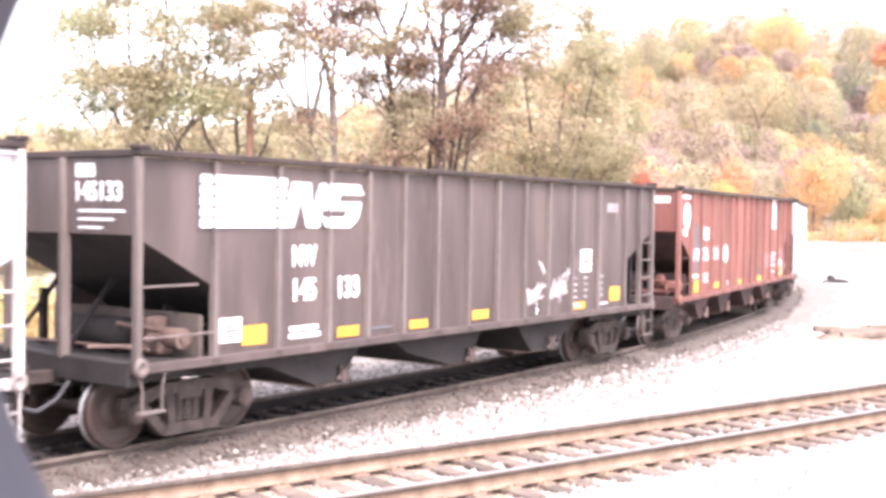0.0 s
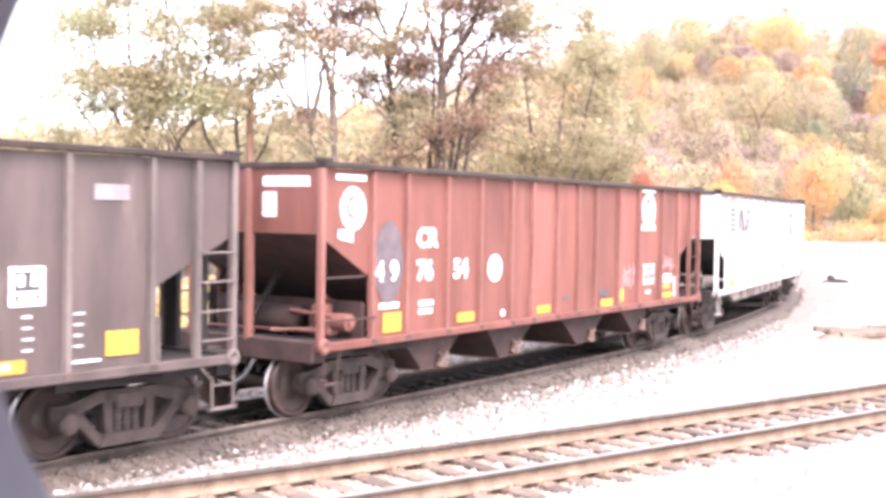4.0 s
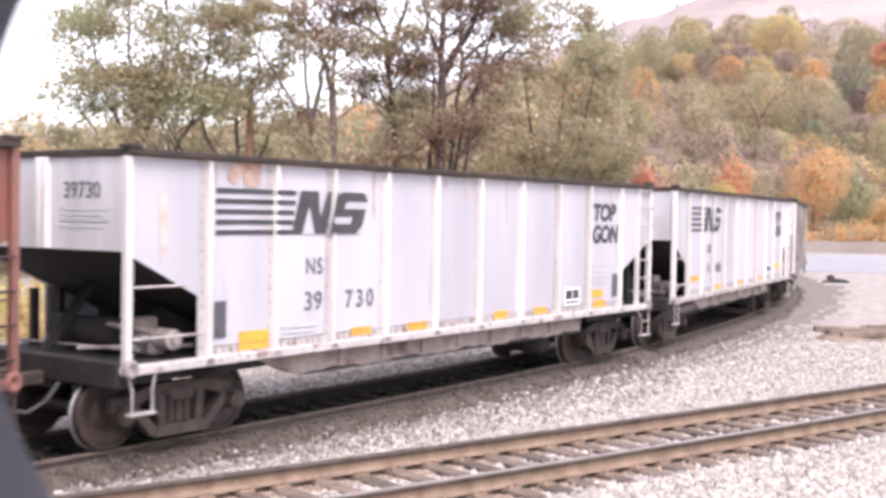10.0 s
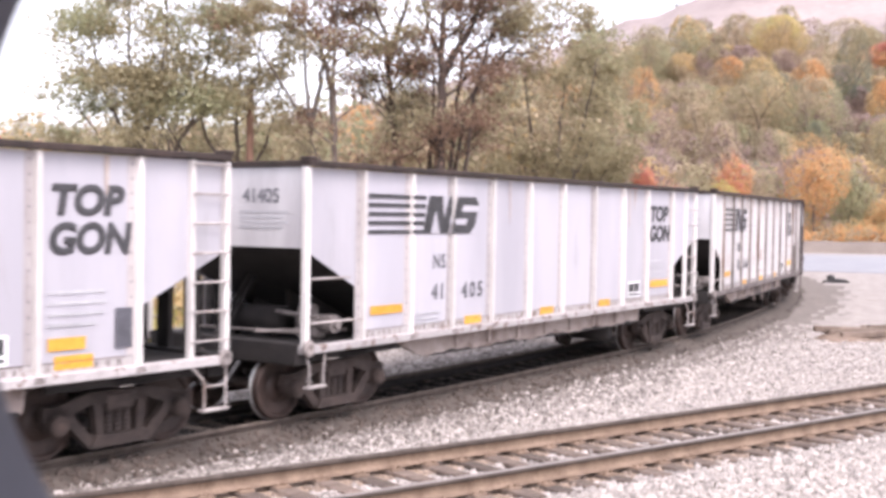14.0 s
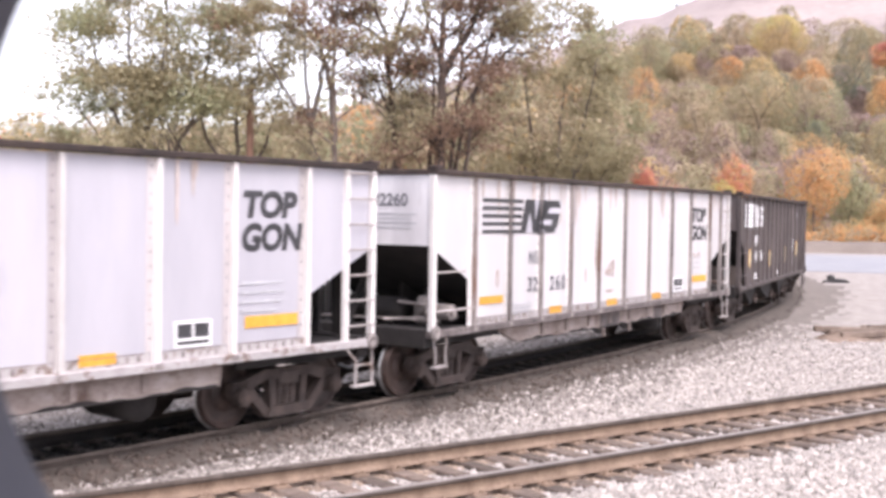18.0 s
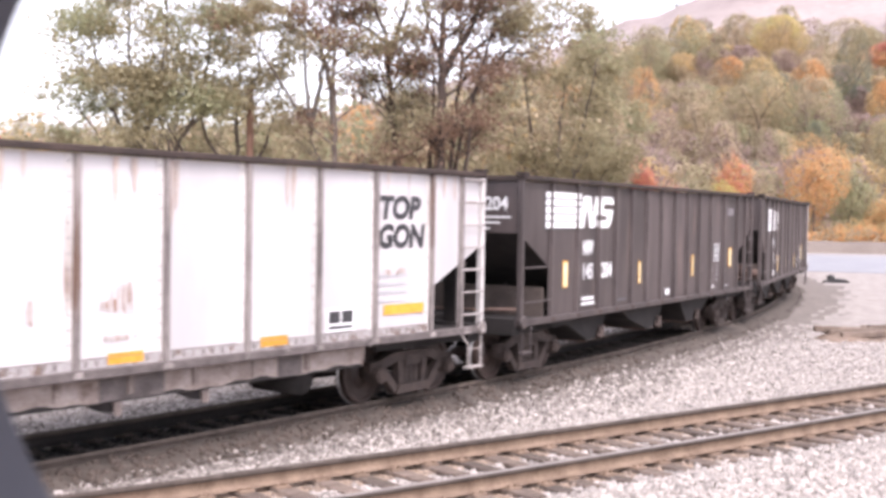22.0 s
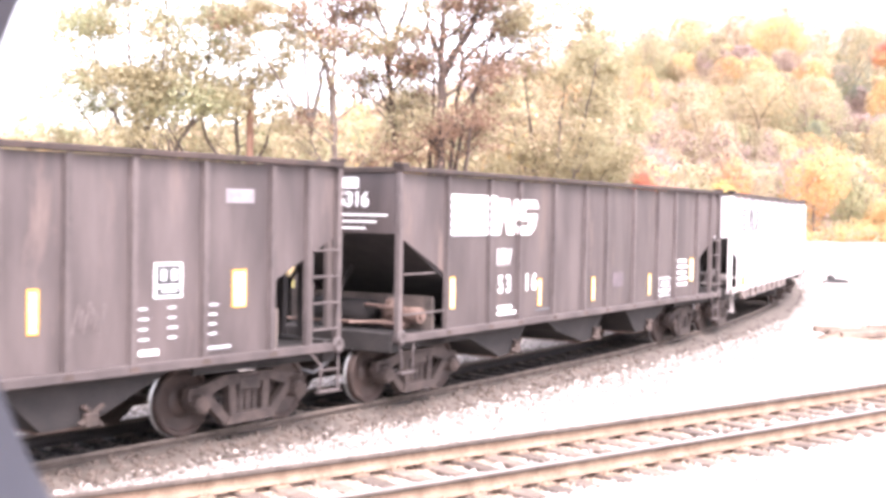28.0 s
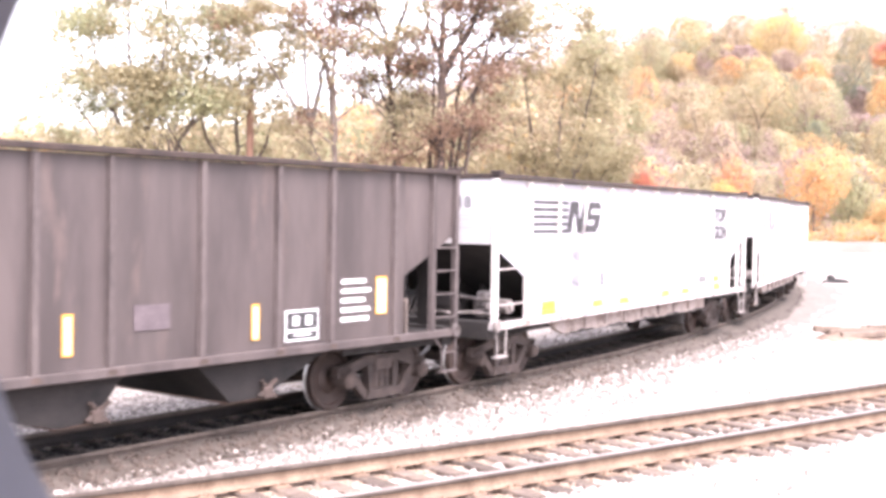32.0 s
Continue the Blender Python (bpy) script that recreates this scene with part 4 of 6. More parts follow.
# ---- coal cars ----
HALF, PIVOT, WID, SKIN, TOP = 7.0, 5.7, 1.56, 1.49, 3.62
HOPPER_POSTS = (1.26, 2.4, 3.43, 4.3, 5.16, 6.04, 6.94, 7.83, 8.71, 9.56, 10.45, 11.53, 12.68, 13.35)
WIDE_POSTS = (1.38, 2.7, 3.73, 5.04, 6.36, 7.35, 8.71, 10.02, 11.06, 12.44, 13.35)
RED_POSTS = (1.2, 2.06, 3.17, 4.18, 5.2, 5.95, 6.87, 7.73, 8.51, 9.56, 10.54, 11.78, 12.68, 13.38)
GON_POSTS = (1.3, 2.5, 3.66, 4.88, 6.16, 7.42, 8.75, 10.08, 11.28, 12.62, 13.4)


def slab_panel(p0, p1, za, zb, zt, side, bulge=0.014, nu=4, nv=6):
    """A side sheet between two posts, a little bulged; za and zb are its foot at p0 and p1."""
    bm = bmesh.new()
    g = []
    for i in range(nu + 1):
        u = i / nu
        col = []
        for j in range(nv + 1):
            v = j / nv
            z = (za + (zb - za) * u) * (1 - v) + zt * v
            col.append(bm.verts.new((HALF - (p0 + (p1 - p0) * u), side * (SKIN + bulge * math.sin(math.pi * u) * math.sin(math.pi * v)), z)))
        g.append(col)
    for i in range(nu):
        for j in range(nv):
            bm.faces.new((g[i][j], g[i + 1][j], g[i + 1][j + 1], g[i][j + 1]))
    rim = [g[i][0] for i in range(nu + 1)] + [g[nu][j] for j in range(1, nv + 1)] + [g[i][nv] for i in range(nu - 1, -1, -1)] + [g[0][j] for j in range(nv - 1, 0, -1)]
    back = [bm.verts.new((v.co.x, side * (SKIN - 0.02), v.co.z)) for v in rim]
    n = len(rim)
    for k in range(n):
        bm.faces.new((rim[k], rim[(k + 1) % n], back[(k + 1) % n], back[k]))
    bm.faces.new(back)
    return bm


def wheelset_mesh():
    bm = bmesh.new()
    for e in (-1, 1):
        lathe(bm, [(e * a, r) for a, r in ((0.685, 0.1), (0.69, 0.15), (0.715, 0.2), (0.71, 0.36), (0.69, 0.41), (0.69, 0.478), (0.715, 0.483), (0.725, 0.46), (0.82, 0.452), (0.83, 0.44), (0.83, 0.4), (0.79, 0.37), (0.775, 0.22), (0.81, 0.17), (0.83, 0.11))], 32)
        rod(bm, (0, e * 0.83, 0), (0, e * 1.12, 0), 0.085, 12)
    rod(bm, (0, -0.7, 0), (0, 0.7, 0), 0.09, 12)
    bmesh.ops.recalc_face_normals(bm, faces=bm.faces)
    me = mesh_of("wheelset", bm, [M_WHEEL, M_TREAD])
    for f in me.polygons:
        c = f.center
        if 0.455 < math.hypot(c.x, c.z) < 0.48 and 0.69 < abs(c.y) < 0.83:
            f.material_index = 1
    return me


def frame_mesh(side):
    bm = bmesh.new()
    y0, y1 = side * 0.97, side * 1.1
    prism(bm, ((-1.06, 0.5), (-1.06, 0.63), (-0.8, 0.68), (-0.45, 0.78), (0.45, 0.78), (0.8, 0.68), (1.06, 0.63), (1.06, 0.5), (0.72, 0.54), (0.4, 0.64), (-0.4, 0.64), (-0.72, 0.54)), y0, y1)
    for e in (-1, 1):
        prism(bm, ((e * 0.86, 0.55), (e * 0.68, 0.56), (e * 0.34, 0.2), (e * 0.44, 0.13)), y0, y1)
        prism(bm, ((e * 0.33, 0.18), (e * 0.22, 0.18), (e * 0.26, 0.7), (e * 0.38, 0.7)), y0, y1)
        rod(bm, (e * 0.889, side * 0.95, 0.457), (e * 0.889, side * 1.19, 0.457), 0.125, 16)
        rod(bm, (e * 0.889, side * 1.19, 0.457), (e * 0.889, side * 1.22, 0.457), 0.085, 12)
        box(bm, e * 0.889 - 0.16, e * 0.889 + 0.16, min(y0, y1), max(y0, y1), 0.5, 0.66)
    prism(bm, ((-0.44, 0.13), (0.44, 0.13), (0.36, 0.27), (-0.36, 0.27)), side * 0.93, side * 1.14)
    return mesh_of("side_frame", bm, M_TRUCK)


bm = bmesh.new()
rod(bm, (0, -0.03, 0), (0, 0.01, 0), 0.105, 16)
rod(bm, (0, 0.01, 0), (0, 0.025, 0), 0.055, 12)
rod(bm, (0, -0.05, 0), (0, -0.03, 0), 0.06, 12)
BEARING_CAP = mesh_of("bearing_cap", bm, M_BEARING)
WHEELSET = wheelset_mesh()
SIDE_FRAME = {s: frame_mesh(s) for s in (-1, 1)}
bm = bmesh.new()
box(bm, -0.2, 0.2, -1.12, 1.12, 0.54, 0.74, 0.02)
rod(bm, (0, 0, 0.7), (0, 0, 0.86), 0.2, 16)
BOLSTER = mesh_of("bolster", bm, M_TRUCK)
bm = bmesh.new()
lathe(bm, [(0.27 + 0.0275 * q, 0.06 if q % 2 else 0.048) for q in range(11)], 10)
for v in bm.verts:
    v.co = (v.co.x, v.co.z, v.co.y)
SPRING = mesh_of("spring", bm, M_TRUCK)
bm = bmesh.new()
rod(bm, (-0.55, 0, 0.42), (0.55, 0, 0.36), 0.035, 8)
for e in (-1, 1):
    box(bm, e * 0.36 - 0.05, e * 0.36 + 0.05, -0.95, 0.95, 0.36, 0.46)
    for s in (-1, 1):
        box(bm, e * 0.415 - 0.03, e * 0.415 + 0.03, s * 0.755 - 0.07, s * 0.755 + 0.07, 0.3, 0.6)
BRAKE_BEAM = mesh_of("brake_beam", bm, M_UNDER)


def bogie(car, e):
    b = part("bogie", BOLSTER, None, car, "brown grimed cast-steel two-axle bogie", at=pose(e * PIVOT, 0, 0))
    for s in (-1, 1):
        part("side_frame", SIDE_FRAME[s], None, b)
        for a in (0.889, -0.889):
            part("bearing_cap", BEARING_CAP, None, b, "rust-brown axle bearing cap", at=pose(a, s * 1.2, 0.457))
        for q in (-0.13, 0.0, 0.13):
            part("spring", SPRING, None, b, at=pose(q, s * 1.03, 0))
    part("brake_beam", BRAKE_BEAM, None, b)
    for a in (0.889, -0.889):
        part("wheelset", WHEELSET, None, b, "steel wheelset with worn bright treads", at=pose(a, 0, 0.457))


def coal_car(name, kind):
    """A car at the origin, its front towards +x, its near side towards +y."""
    gon = kind == "gon"
    skin, post_m = {"gon": (M_WHITE, M_WHITE_POST), "dark": (M_DARK, M_DARK_POST), "wide": (M_BLACKCAR, M_BLACKCAR_POST), "black": (M_BLACKCAR, M_BLACKCAR_POST), "red": (M_RED, M_RED_POST)}[kind]
    iron = M_DIRTYWHITE if gon else M_RED_GRIME if kind == "red" else post_m
    gear = M_WHITE_GRIME_SHADE if gon else (M_RED_POST if kind == "red" else M_GEAR)
    posts = posts_of(kind)
    z_end, z_in, foot = (2.43, 1.8, 1.12) if gon else (2.62, 1.98, 1.1)
    car = new(name)
    X = lambda p: HALF - p
    for side in (1, -1):
        edges = [0.1] + list(posts) + [13.9]
        for a, b in zip(edges, edges[1:]):
            def low(p):
                if p < posts[0]:
                    return z_end + (z_in - z_end) * (p / posts[0])
                if p > 12.7:
                    return z_in + (z_end - z_in) * ((p - 12.7) / 1.3)
                return foot
            la, lb = low(a + 1e-3), low(b - 1e-3)
            if a < 12.7 < b:
                part("side_panel", slab_panel(a, 12.7, foot, foot, 3.53, side), skin, car)
                part("side_panel", slab_panel(12.7, b, z_in, lb, 3.53, side, 0.0), skin, car)
            elif a >= 12.59 and gon and b < 13.5:
                part("side_panel", slab_panel(a, b, z_in, lb, 3.53, side, 0.004), skin, car)
            else:
                part("side_panel", slab_panel(a, b, la if a < 1.0 or a > 12.7 else foot, lb if b < 1.4 or b > 12.7 else foot, 3.53, side), skin, car)
        for p in posts:
            bm = bmesh.new()
            zl = 1.05
            w = (0.042 if gon else 0.05) if p < 13 else 0.04
            prism(bm, ((X(p) - w, 0), (X(p) + w, 0), (X(p) + w * 0.75, 1), (X(p) - w * 0.75, 1)), 0, 1)
            for v in bm.verts:
                x, y, z = v.co
                v.co = (x, side * (SKIN - 0.01 + 0.08 * z), zl + (3.53 - zl) * y)
            n_post = len(bm.faces)
            flange = gon and p < 13
            if flange:
                box(bm, X(p) + 0.03, X(p) + 0.15, min(side * 1.48, side * 1.5), max(side * 1.48, side * 1.5), 1.12, 3.52)
                for q in range(14):
                    box(bm, X(p) + 0.085, X(p) + 0.105, min(side * 1.49, side * 1.509), max(side * 1.49, side * 1.509), 1.22 + 0.17 * q, 1.242 + 0.17 * q)
            ob = part("side_post", bm, [post_m, M_GREY, M_WHITE_GRIME_SHADE if gon else post_m, M_FLANGE], car)
            # gondola posts: the rear-facing side is coloured darker as its shaded side
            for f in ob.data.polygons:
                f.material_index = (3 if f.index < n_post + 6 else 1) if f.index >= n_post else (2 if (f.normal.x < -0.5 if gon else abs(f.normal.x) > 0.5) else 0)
        for p in posts[:-1] if side > 0 else ():
            bm = bmesh.new()
            prism(bm, ((X(p) - 0.075, 1.03), (X(p) + 0.075, 1.03), (X(p) + 0.05, 1.1), (X(p) - 0.05, 1.1)), 1.57, 1.582)
            part("post_foot", bm, M_WHITE_GRIME_SHADE if gon else M_GEAR_DARK, car, "dark grimed foot of the post")
        bm = bmesh.new()
        box(bm, -HALF, HALF, min(side * 1.45, side * 1.6), max(side * 1.45, side * 1.6), 3.54, 3.62, 0.012)
        part("top_chord", bm, M_RUSTCHORD, car, "dark rusty top chord")
        bm = bmesh.new()
        box(bm, -HALF, HALF, min(side * 1.43, side * 1.575), max(side * 1.43, side * 1.575), 1.0, 1.115, 0.012)
        part("side_sill", bm, M_CHIP if gon else skin, car)
        if gon:
            bm = bmesh.new()
            box(bm, X(12.6), X(1.3), min(side * 1.488, side * 1.5055), max(side * 1.488, side * 1.5055), 1.115, 1.225)
            part("sill_strip", bm, M_CHIP, car, "chipped and stained foot of the side sheets")
            for a, b in zip(posts, posts[1:-1]):
                # thin dark bar painted in as the shadow above the sill strip
                bm = bmesh.new()
                box(bm, X(b) + 0.16, X(a) - 0.05, min(side * 1.49, side * 1.511), max(side * 1.49, side * 1.511), 1.222, 1.236)
                part("grime_line", bm, M_WHITE_GRIME_SHADE, car, "painted shadow line along the top of the sill strip")
                for q in range(7):
                    bm = bmesh.new()
                    x = X(a) - 0.14 - (b - a - 0.4) * q / 6
                    box(bm, x - 0.022, x + 0.022, min(side * 1.5, side * 1.508), max(side * 1.5, side * 1.508), 1.135, 1.205)
                    part("rivet_stain", bm, M_WHITE_GRIME_SHADE, car)
        for p in (0.0, 13.86):
            bm = bmesh.new()
            q = p if p == 0 else p + 0.05
            box(bm, X(q + 0.09), X(q), min(side * 1.46, side * 1.565), max(side * 1.46, side * 1.565), 1.1, 3.53, 0.012)
            part("corner_post", bm, post_m, car)
            bm = bmesh.new()
            box(bm, X(p + 0.16), X(p - 0.02), min(side * 1.42, side * 1.61), max(side * 1.42, side * 1.61), 3.62, 3.67, 0.01)
            part("corner_cap", bm, M_RUSTCHORD, car)
        # ladder by the trailing corner on this side
        lead = 13.38 if side > 0 else 0.62
        far = 13.93 if side > 0 else 0.07
        if not gon:
            bm = bmesh.new()
            box(bm, X(lead) - 0.03, X(lead) + 0.03, min(side * 1.5, side * 1.56), max(side * 1.5, side * 1.56), 1.1, 3.53)
            part("ladder_rail", bm, post_m, car)
        for k in range(7 if gon else 4):
            bm = bmesh.new()
            rod(bm, (X(lead), side * 1.585, 1.32 + 0.36 * k), (X(far), side * 1.585, 1.32 + 0.36 * k), 0.016, 6)
            part("ladder_rung", bm, iron, car)
        # grab irons at the other corner
        a, b = (0.07, 1.2) if side > 0 else (13.93, 12.8)
        for z in (1.42, 2.02):
            bm = bmesh.new()
            rod(bm, (X(a), side * 1.585, z), (X(b if z < 1.9 else (a + (b - a) * 0.75)), side * 1.585, z), 0.016, 6)
            part("grab_iron", bm, iron, car)
        # steps below the sill
        for p0, p1, q0, q1, foot_z in ((0.05, 0.46, 0.1, 0.4, 0.55), (13.4, 13.97, 13.6, 13.95, 0.46)):
            bm = bmesh.new()
            for a, b in ((p0, q0), (p1, q1)):
                thin = 0.014 if foot_z > 0.5 else 0.019
                rod(bm, (X(a), side * 1.53, 1.02), (X(b), side * 1.55, 0.82), thin, 6)
                rod(bm, (X(b), side * 1.55, 0.83), (X(b), side * 1.55, foot_z), thin, 6)
            box(bm, X(q1 + 0.04), X(q0 - 0.04), min(side * 1.48, side * 1.58), max(side * 1.48, side * 1.58), foot_z - 0.02, foot_z + 0.01)
            if foot_z < 0.5:
                box(bm, X(q1), X(q0), min(side * 1.52, side * 1.56), max(side * 1.52, side * 1.56), 0.74, 0.76)
            part("step", bm, iron, car)
        for p in (0.06, 13.92):
            bm = bmesh.new()
            lathe(bm, ((0, 0.09), (0.04, 0.105), (0.07, 0.095), (0.08, 0.055), (0.05, 0.04)), 14)
            for v in bm.verts:
                v.co = (X(p) + v.co.x, side * (1.53 + v.co.y), 1.08 + v.co.z * 1.15)
            part("pole_pocket", bm, M_WHITE_GRIME_SHADE if gon else post_m, car, smooth=True)
    for e in (1, -1):
        bm = bmesh.new()
        box(bm, min(e * 6.9, e * 6.96), max(e * 6.9, e * 6.96), -1.46, 1.46, z_end, 3.53)
        part("end_panel", bm, M_WHITE_END if gon else skin, car)
        bm = bmesh.new()
        box(bm, min(e * 6.86, e * 7.0), max(e * 6.86, e * 7.0), -1.45, 1.45, 3.53, 3.615, 0.01)
        part("end_chord", bm, M_RUSTCHORD, car)
        # near-black puts the shade of the car-end recess into the sheet's colour
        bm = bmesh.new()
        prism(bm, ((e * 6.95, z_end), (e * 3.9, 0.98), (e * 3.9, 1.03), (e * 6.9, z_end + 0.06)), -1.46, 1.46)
        part("slope_sheet", bm, M_RED_GRIME if kind == "red" else M_UNDER, car, "near-black sloping end sheet")
        for y in ((-0.06, 0.06) if gon else (-0.9, 0.2)):
            bm = bmesh.new()
            box(bm, min(e * 6.9, e * 7.03), max(e * 6.9, e * 7.03), y - 0.045, y + 0.045, z_end if gon else 1.1, 3.53, 0.01)
            part("end_post", bm, post_m, car)
            bm = bmesh.new()
            rod(bm, (e * 6.7, y - 0.35, 1.12), (e * 5.9, y - 0.35, 2.05), 0.04, 6)
            part("slope_brace", bm, M_UNDER, car)
        # added near-black struts close off the shaded open end, leaving slits
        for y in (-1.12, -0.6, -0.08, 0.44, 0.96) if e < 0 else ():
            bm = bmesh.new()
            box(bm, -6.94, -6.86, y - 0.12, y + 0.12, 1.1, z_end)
            part("end_strut", bm, M_UNDER, car, "near-black upright strut filling the dark open end")
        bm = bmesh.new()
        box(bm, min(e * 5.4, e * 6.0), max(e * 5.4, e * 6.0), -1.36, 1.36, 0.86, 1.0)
        # dark side plates added as the shade between sill and bogie
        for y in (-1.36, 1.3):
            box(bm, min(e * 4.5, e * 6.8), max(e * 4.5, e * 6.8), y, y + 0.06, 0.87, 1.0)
        part("body_bolster", bm, M_UNDER, car, "near-black body bolster with plates filling the shaded gap")
        if gon and e > 0:
            bm = bmesh.new()
            prism(bm, ((e * 5.6, 1.1), (e * 4.2, 1.1), (e * 5.6, 1.1 + (z_end - 1.1) * 0.5)), -0.03, 0.03)
            part("centre_web", bm, M_UNDER, car, "near-black upright web plate")
        for y, reach in ((0.55, 1.2), (-0.55, 1.0)):
            bm = bmesh.new()
            prism(bm, ((e * 5.7, 1.1), (e * 4.3, 1.1), (e * 5.7, 1.1 + reach * 0.5)), y - 0.02, y + 0.02)
            part("slope_gusset", bm, post_m if kind == "red" and e > 0 else M_UNDER, car)
        for q in (5.75, 6.15):
            bm = bmesh.new()
            box(bm, min(e * q, e * (q + 0.09)), max(e * q, e * (q + 0.09)), -1.3, -1.2, 1.1, 1.85)
            part("slope_strut", bm, M_UNDER, car)
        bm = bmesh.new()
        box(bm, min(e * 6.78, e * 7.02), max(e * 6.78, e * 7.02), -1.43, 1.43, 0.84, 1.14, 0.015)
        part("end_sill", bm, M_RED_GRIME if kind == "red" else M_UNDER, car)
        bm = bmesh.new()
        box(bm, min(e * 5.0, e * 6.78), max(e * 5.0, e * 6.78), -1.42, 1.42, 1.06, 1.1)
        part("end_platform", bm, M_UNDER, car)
        bm = bmesh.new()
        box(bm, min(e * 7.0, e * 7.42), max(e * 7.0, e * 7.42), -0.07, 0.07, 0.78, 0.94, 0.015)
        prism(bm, ((e * 7.38, 0.7), (e * 7.62, 0.72), (e * 7.64, 1.0), (e * 7.38, 1.02)), -0.13, 0.1)
        part("coupler", bm, M_TRUCK, car)
        bm = bmesh.new()
        pts = [(e * 7.0, 0.35, 0.82), (e * 7.2, 0.36, 0.62), (e * 7.42, 0.3, 0.5), (e * 7.6, 0.22, 0.56)]
        for a, b in zip(pts, pts[1:]):
            rod(bm, a, b, 0.028, 8)
        part("air_hose", bm, M_BLACK, car)
        bogie(car, e)
    if not gon:
        for e in (1, -1):
            bm = bmesh.new()
            prism(bm, ((e * 5.9, 1.1), (e * 5.84, 1.1), (e * 5.84, 1.6), (e * 5.9, 1.64)), -1.42, 1.42)
            part("bulkhead", bm, M_RED_GRIME if kind == "red" else M_BROWNPLATE, car, "brown upright plate under the slope sheet")
    # brake gear on the leading platform
    if kind != "black":
        bm = bmesh.new()
        rod(bm, (6.2, -0.7, 1.36), (6.2, 0.5, 1.36), 0.2, 16)
        for y in (-0.45, 0.25):
            box(bm, 6.14, 6.26, y - 0.04, y + 0.04, 1.1, 1.2)
        part("air_reservoir", bm, M_RED_GRIME if kind == "red" else M_UNDER, car, smooth=True)
        bm = bmesh.new()
        box(bm, 5.94, 6.22, 0.66, 1.08, 1.12, 1.46, 0.05)
        box(bm, 5.98, 6.3, 0.78, 0.96, 1.3, 1.6, 0.04)
        rod(bm, (6.0, 0.9, 1.36), (6.45, 1.12, 1.36), 0.05, 8)
        rod(bm, (6.08, 1.02, 1.34), (6.08, 1.34, 1.34), 0.13, 14)
        rod(bm, (6.08, 1.34, 1.34), (6.08, 1.39, 1.34), 0.07, 10)
        rod(bm, (6.4, 0.5, 1.5), (6.3, 1.2, 1.44), 0.03, 8)
        part("control_valve", bm, gear, car)
    bm = bmesh.new()
    rod(bm, (6.9, 0.55, 1.25), (5.6, 1.15, 1.22), 0.025, 8)
    rod(bm, (6.55, -1.2, 1.2), (6.55, 1.25, 1.24), 0.022, 8)
    part("brake_pipe", bm, gear, car)
    bm = bmesh.new()
    box(bm, -HALF, HALF, -0.2, 0.2, 0.74, 1.05, 0.015)
    part("centre_sill", bm, M_UNDER, car)
    bm = bmesh.new()
    box(bm, -4.2, 4.2, -1.44, 1.44, 1.05, 1.1)
    part("floor_plate", bm, M_UNDER, car)
    if gon:
        for side in (1, -1):
            bm = bmesh.new()
            prism(bm, ((-4.25, 1.0), (-4.2, 0.69), (3.85, 0.69), (4.1, 0.75), (4.7, 0.98), (4.7, 1.0)), side * 1.28, side * 1.38)
            part("belly_girder", bm, M_SILL, car, "rust-stained belly girder")
            bm = bmesh.new()
            wave = [(-4.18, 0.685)] + [(-4.15 + 0.1 * q, 0.715 + 0.022 * math.sin(q * 0.37) + 0.014 * math.sin(q * 1.3 + 1)) for q in range(81)] + [(3.88, 0.685)]
            prism(bm, wave, side * 1.375, side * 1.386)
            part("grime_band", bm, M_UNDER, car, "dark coal grime along the girder's foot")
            for k in range(7):
                bm = bmesh.new()
                box(bm, -3.0 + k - 0.04, -3.0 + k + 0.04, min(side * 1.38, side * 1.42), max(side * 1.38, side * 1.42), 0.76, 1.0)
                part("girder_rib", bm, M_SILL, car)
        bm = bmesh.new()
        rod(bm, (-3.1, 0.35, 0.6), (-3.1, 1.2, 0.6), 0.24, 16)
        part("brake_cylinder", bm, M_UNDER, car, smooth=True)
    else:
        pockets = {
            "red": (((2.2, 1.05), (2.84, 0.46), (3.33, 0.47), (4.02, 1.05)), ((4.75, 1.05), (5.22, 0.43), (5.7, 0.48), (6.5, 1.05)),
                    ((7.4, 1.05), (8.2, 0.42), (8.7, 0.46), (9.5, 1.05)), ((10.1, 1.05), (10.85, 0.45), (11.2, 0.5), (11.7, 1.05))),
        }.get(kind, (((1.95, 1.05), (3.5, 0.46), (3.98, 0.5), (4.5, 1.05)), ((5.1, 1.05), (5.6, 0.76), (6.8, 0.45), (7.3, 0.47), (7.78, 1.05)),
                     ((8.75, 1.05), (9.4, 0.44), (10.0, 0.45), (11.4, 1.05))))
        for outline in pockets:
            bm = bmesh.new()
            prism(bm, [(X(p), z) for p, z in outline], -1.3, 1.3)
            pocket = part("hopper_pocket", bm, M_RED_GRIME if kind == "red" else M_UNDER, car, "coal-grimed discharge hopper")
            p0, z0 = outline[-3]
            p1, z1 = outline[-2]
            bm = bmesh.new()
            prism(bm, ((X(p0), z0 - 0.03), (X(p1 + 0.1), z1 - 0.05), (X(p1 + 0.1), z1), (X(p0), z0 + 0.01)), -1.22, 1.22)
            for y in (-0.7, 0.7):
                box(bm, X(p1) - 0.05, X(p1) + 0.05, y - 0.2, y + 0.2, z1 - 0.1, z1 + 0.05)
            part("hopper_door", bm, M_GEAR, pocket, "rusty hinged hopper door")
            bm = bmesh.new()
            box(bm, X(p1) - 0.1, X(p1) + 0.08, 1.3, 1.4, z1 - 0.02, z1 + 0.15, 0.02)
            rod(bm, (X(p1 - 0.14), 1.35, z1 + 0.02), (X(p1 + 0.18), 1.35, z1 + 0.22), 0.035, 6)
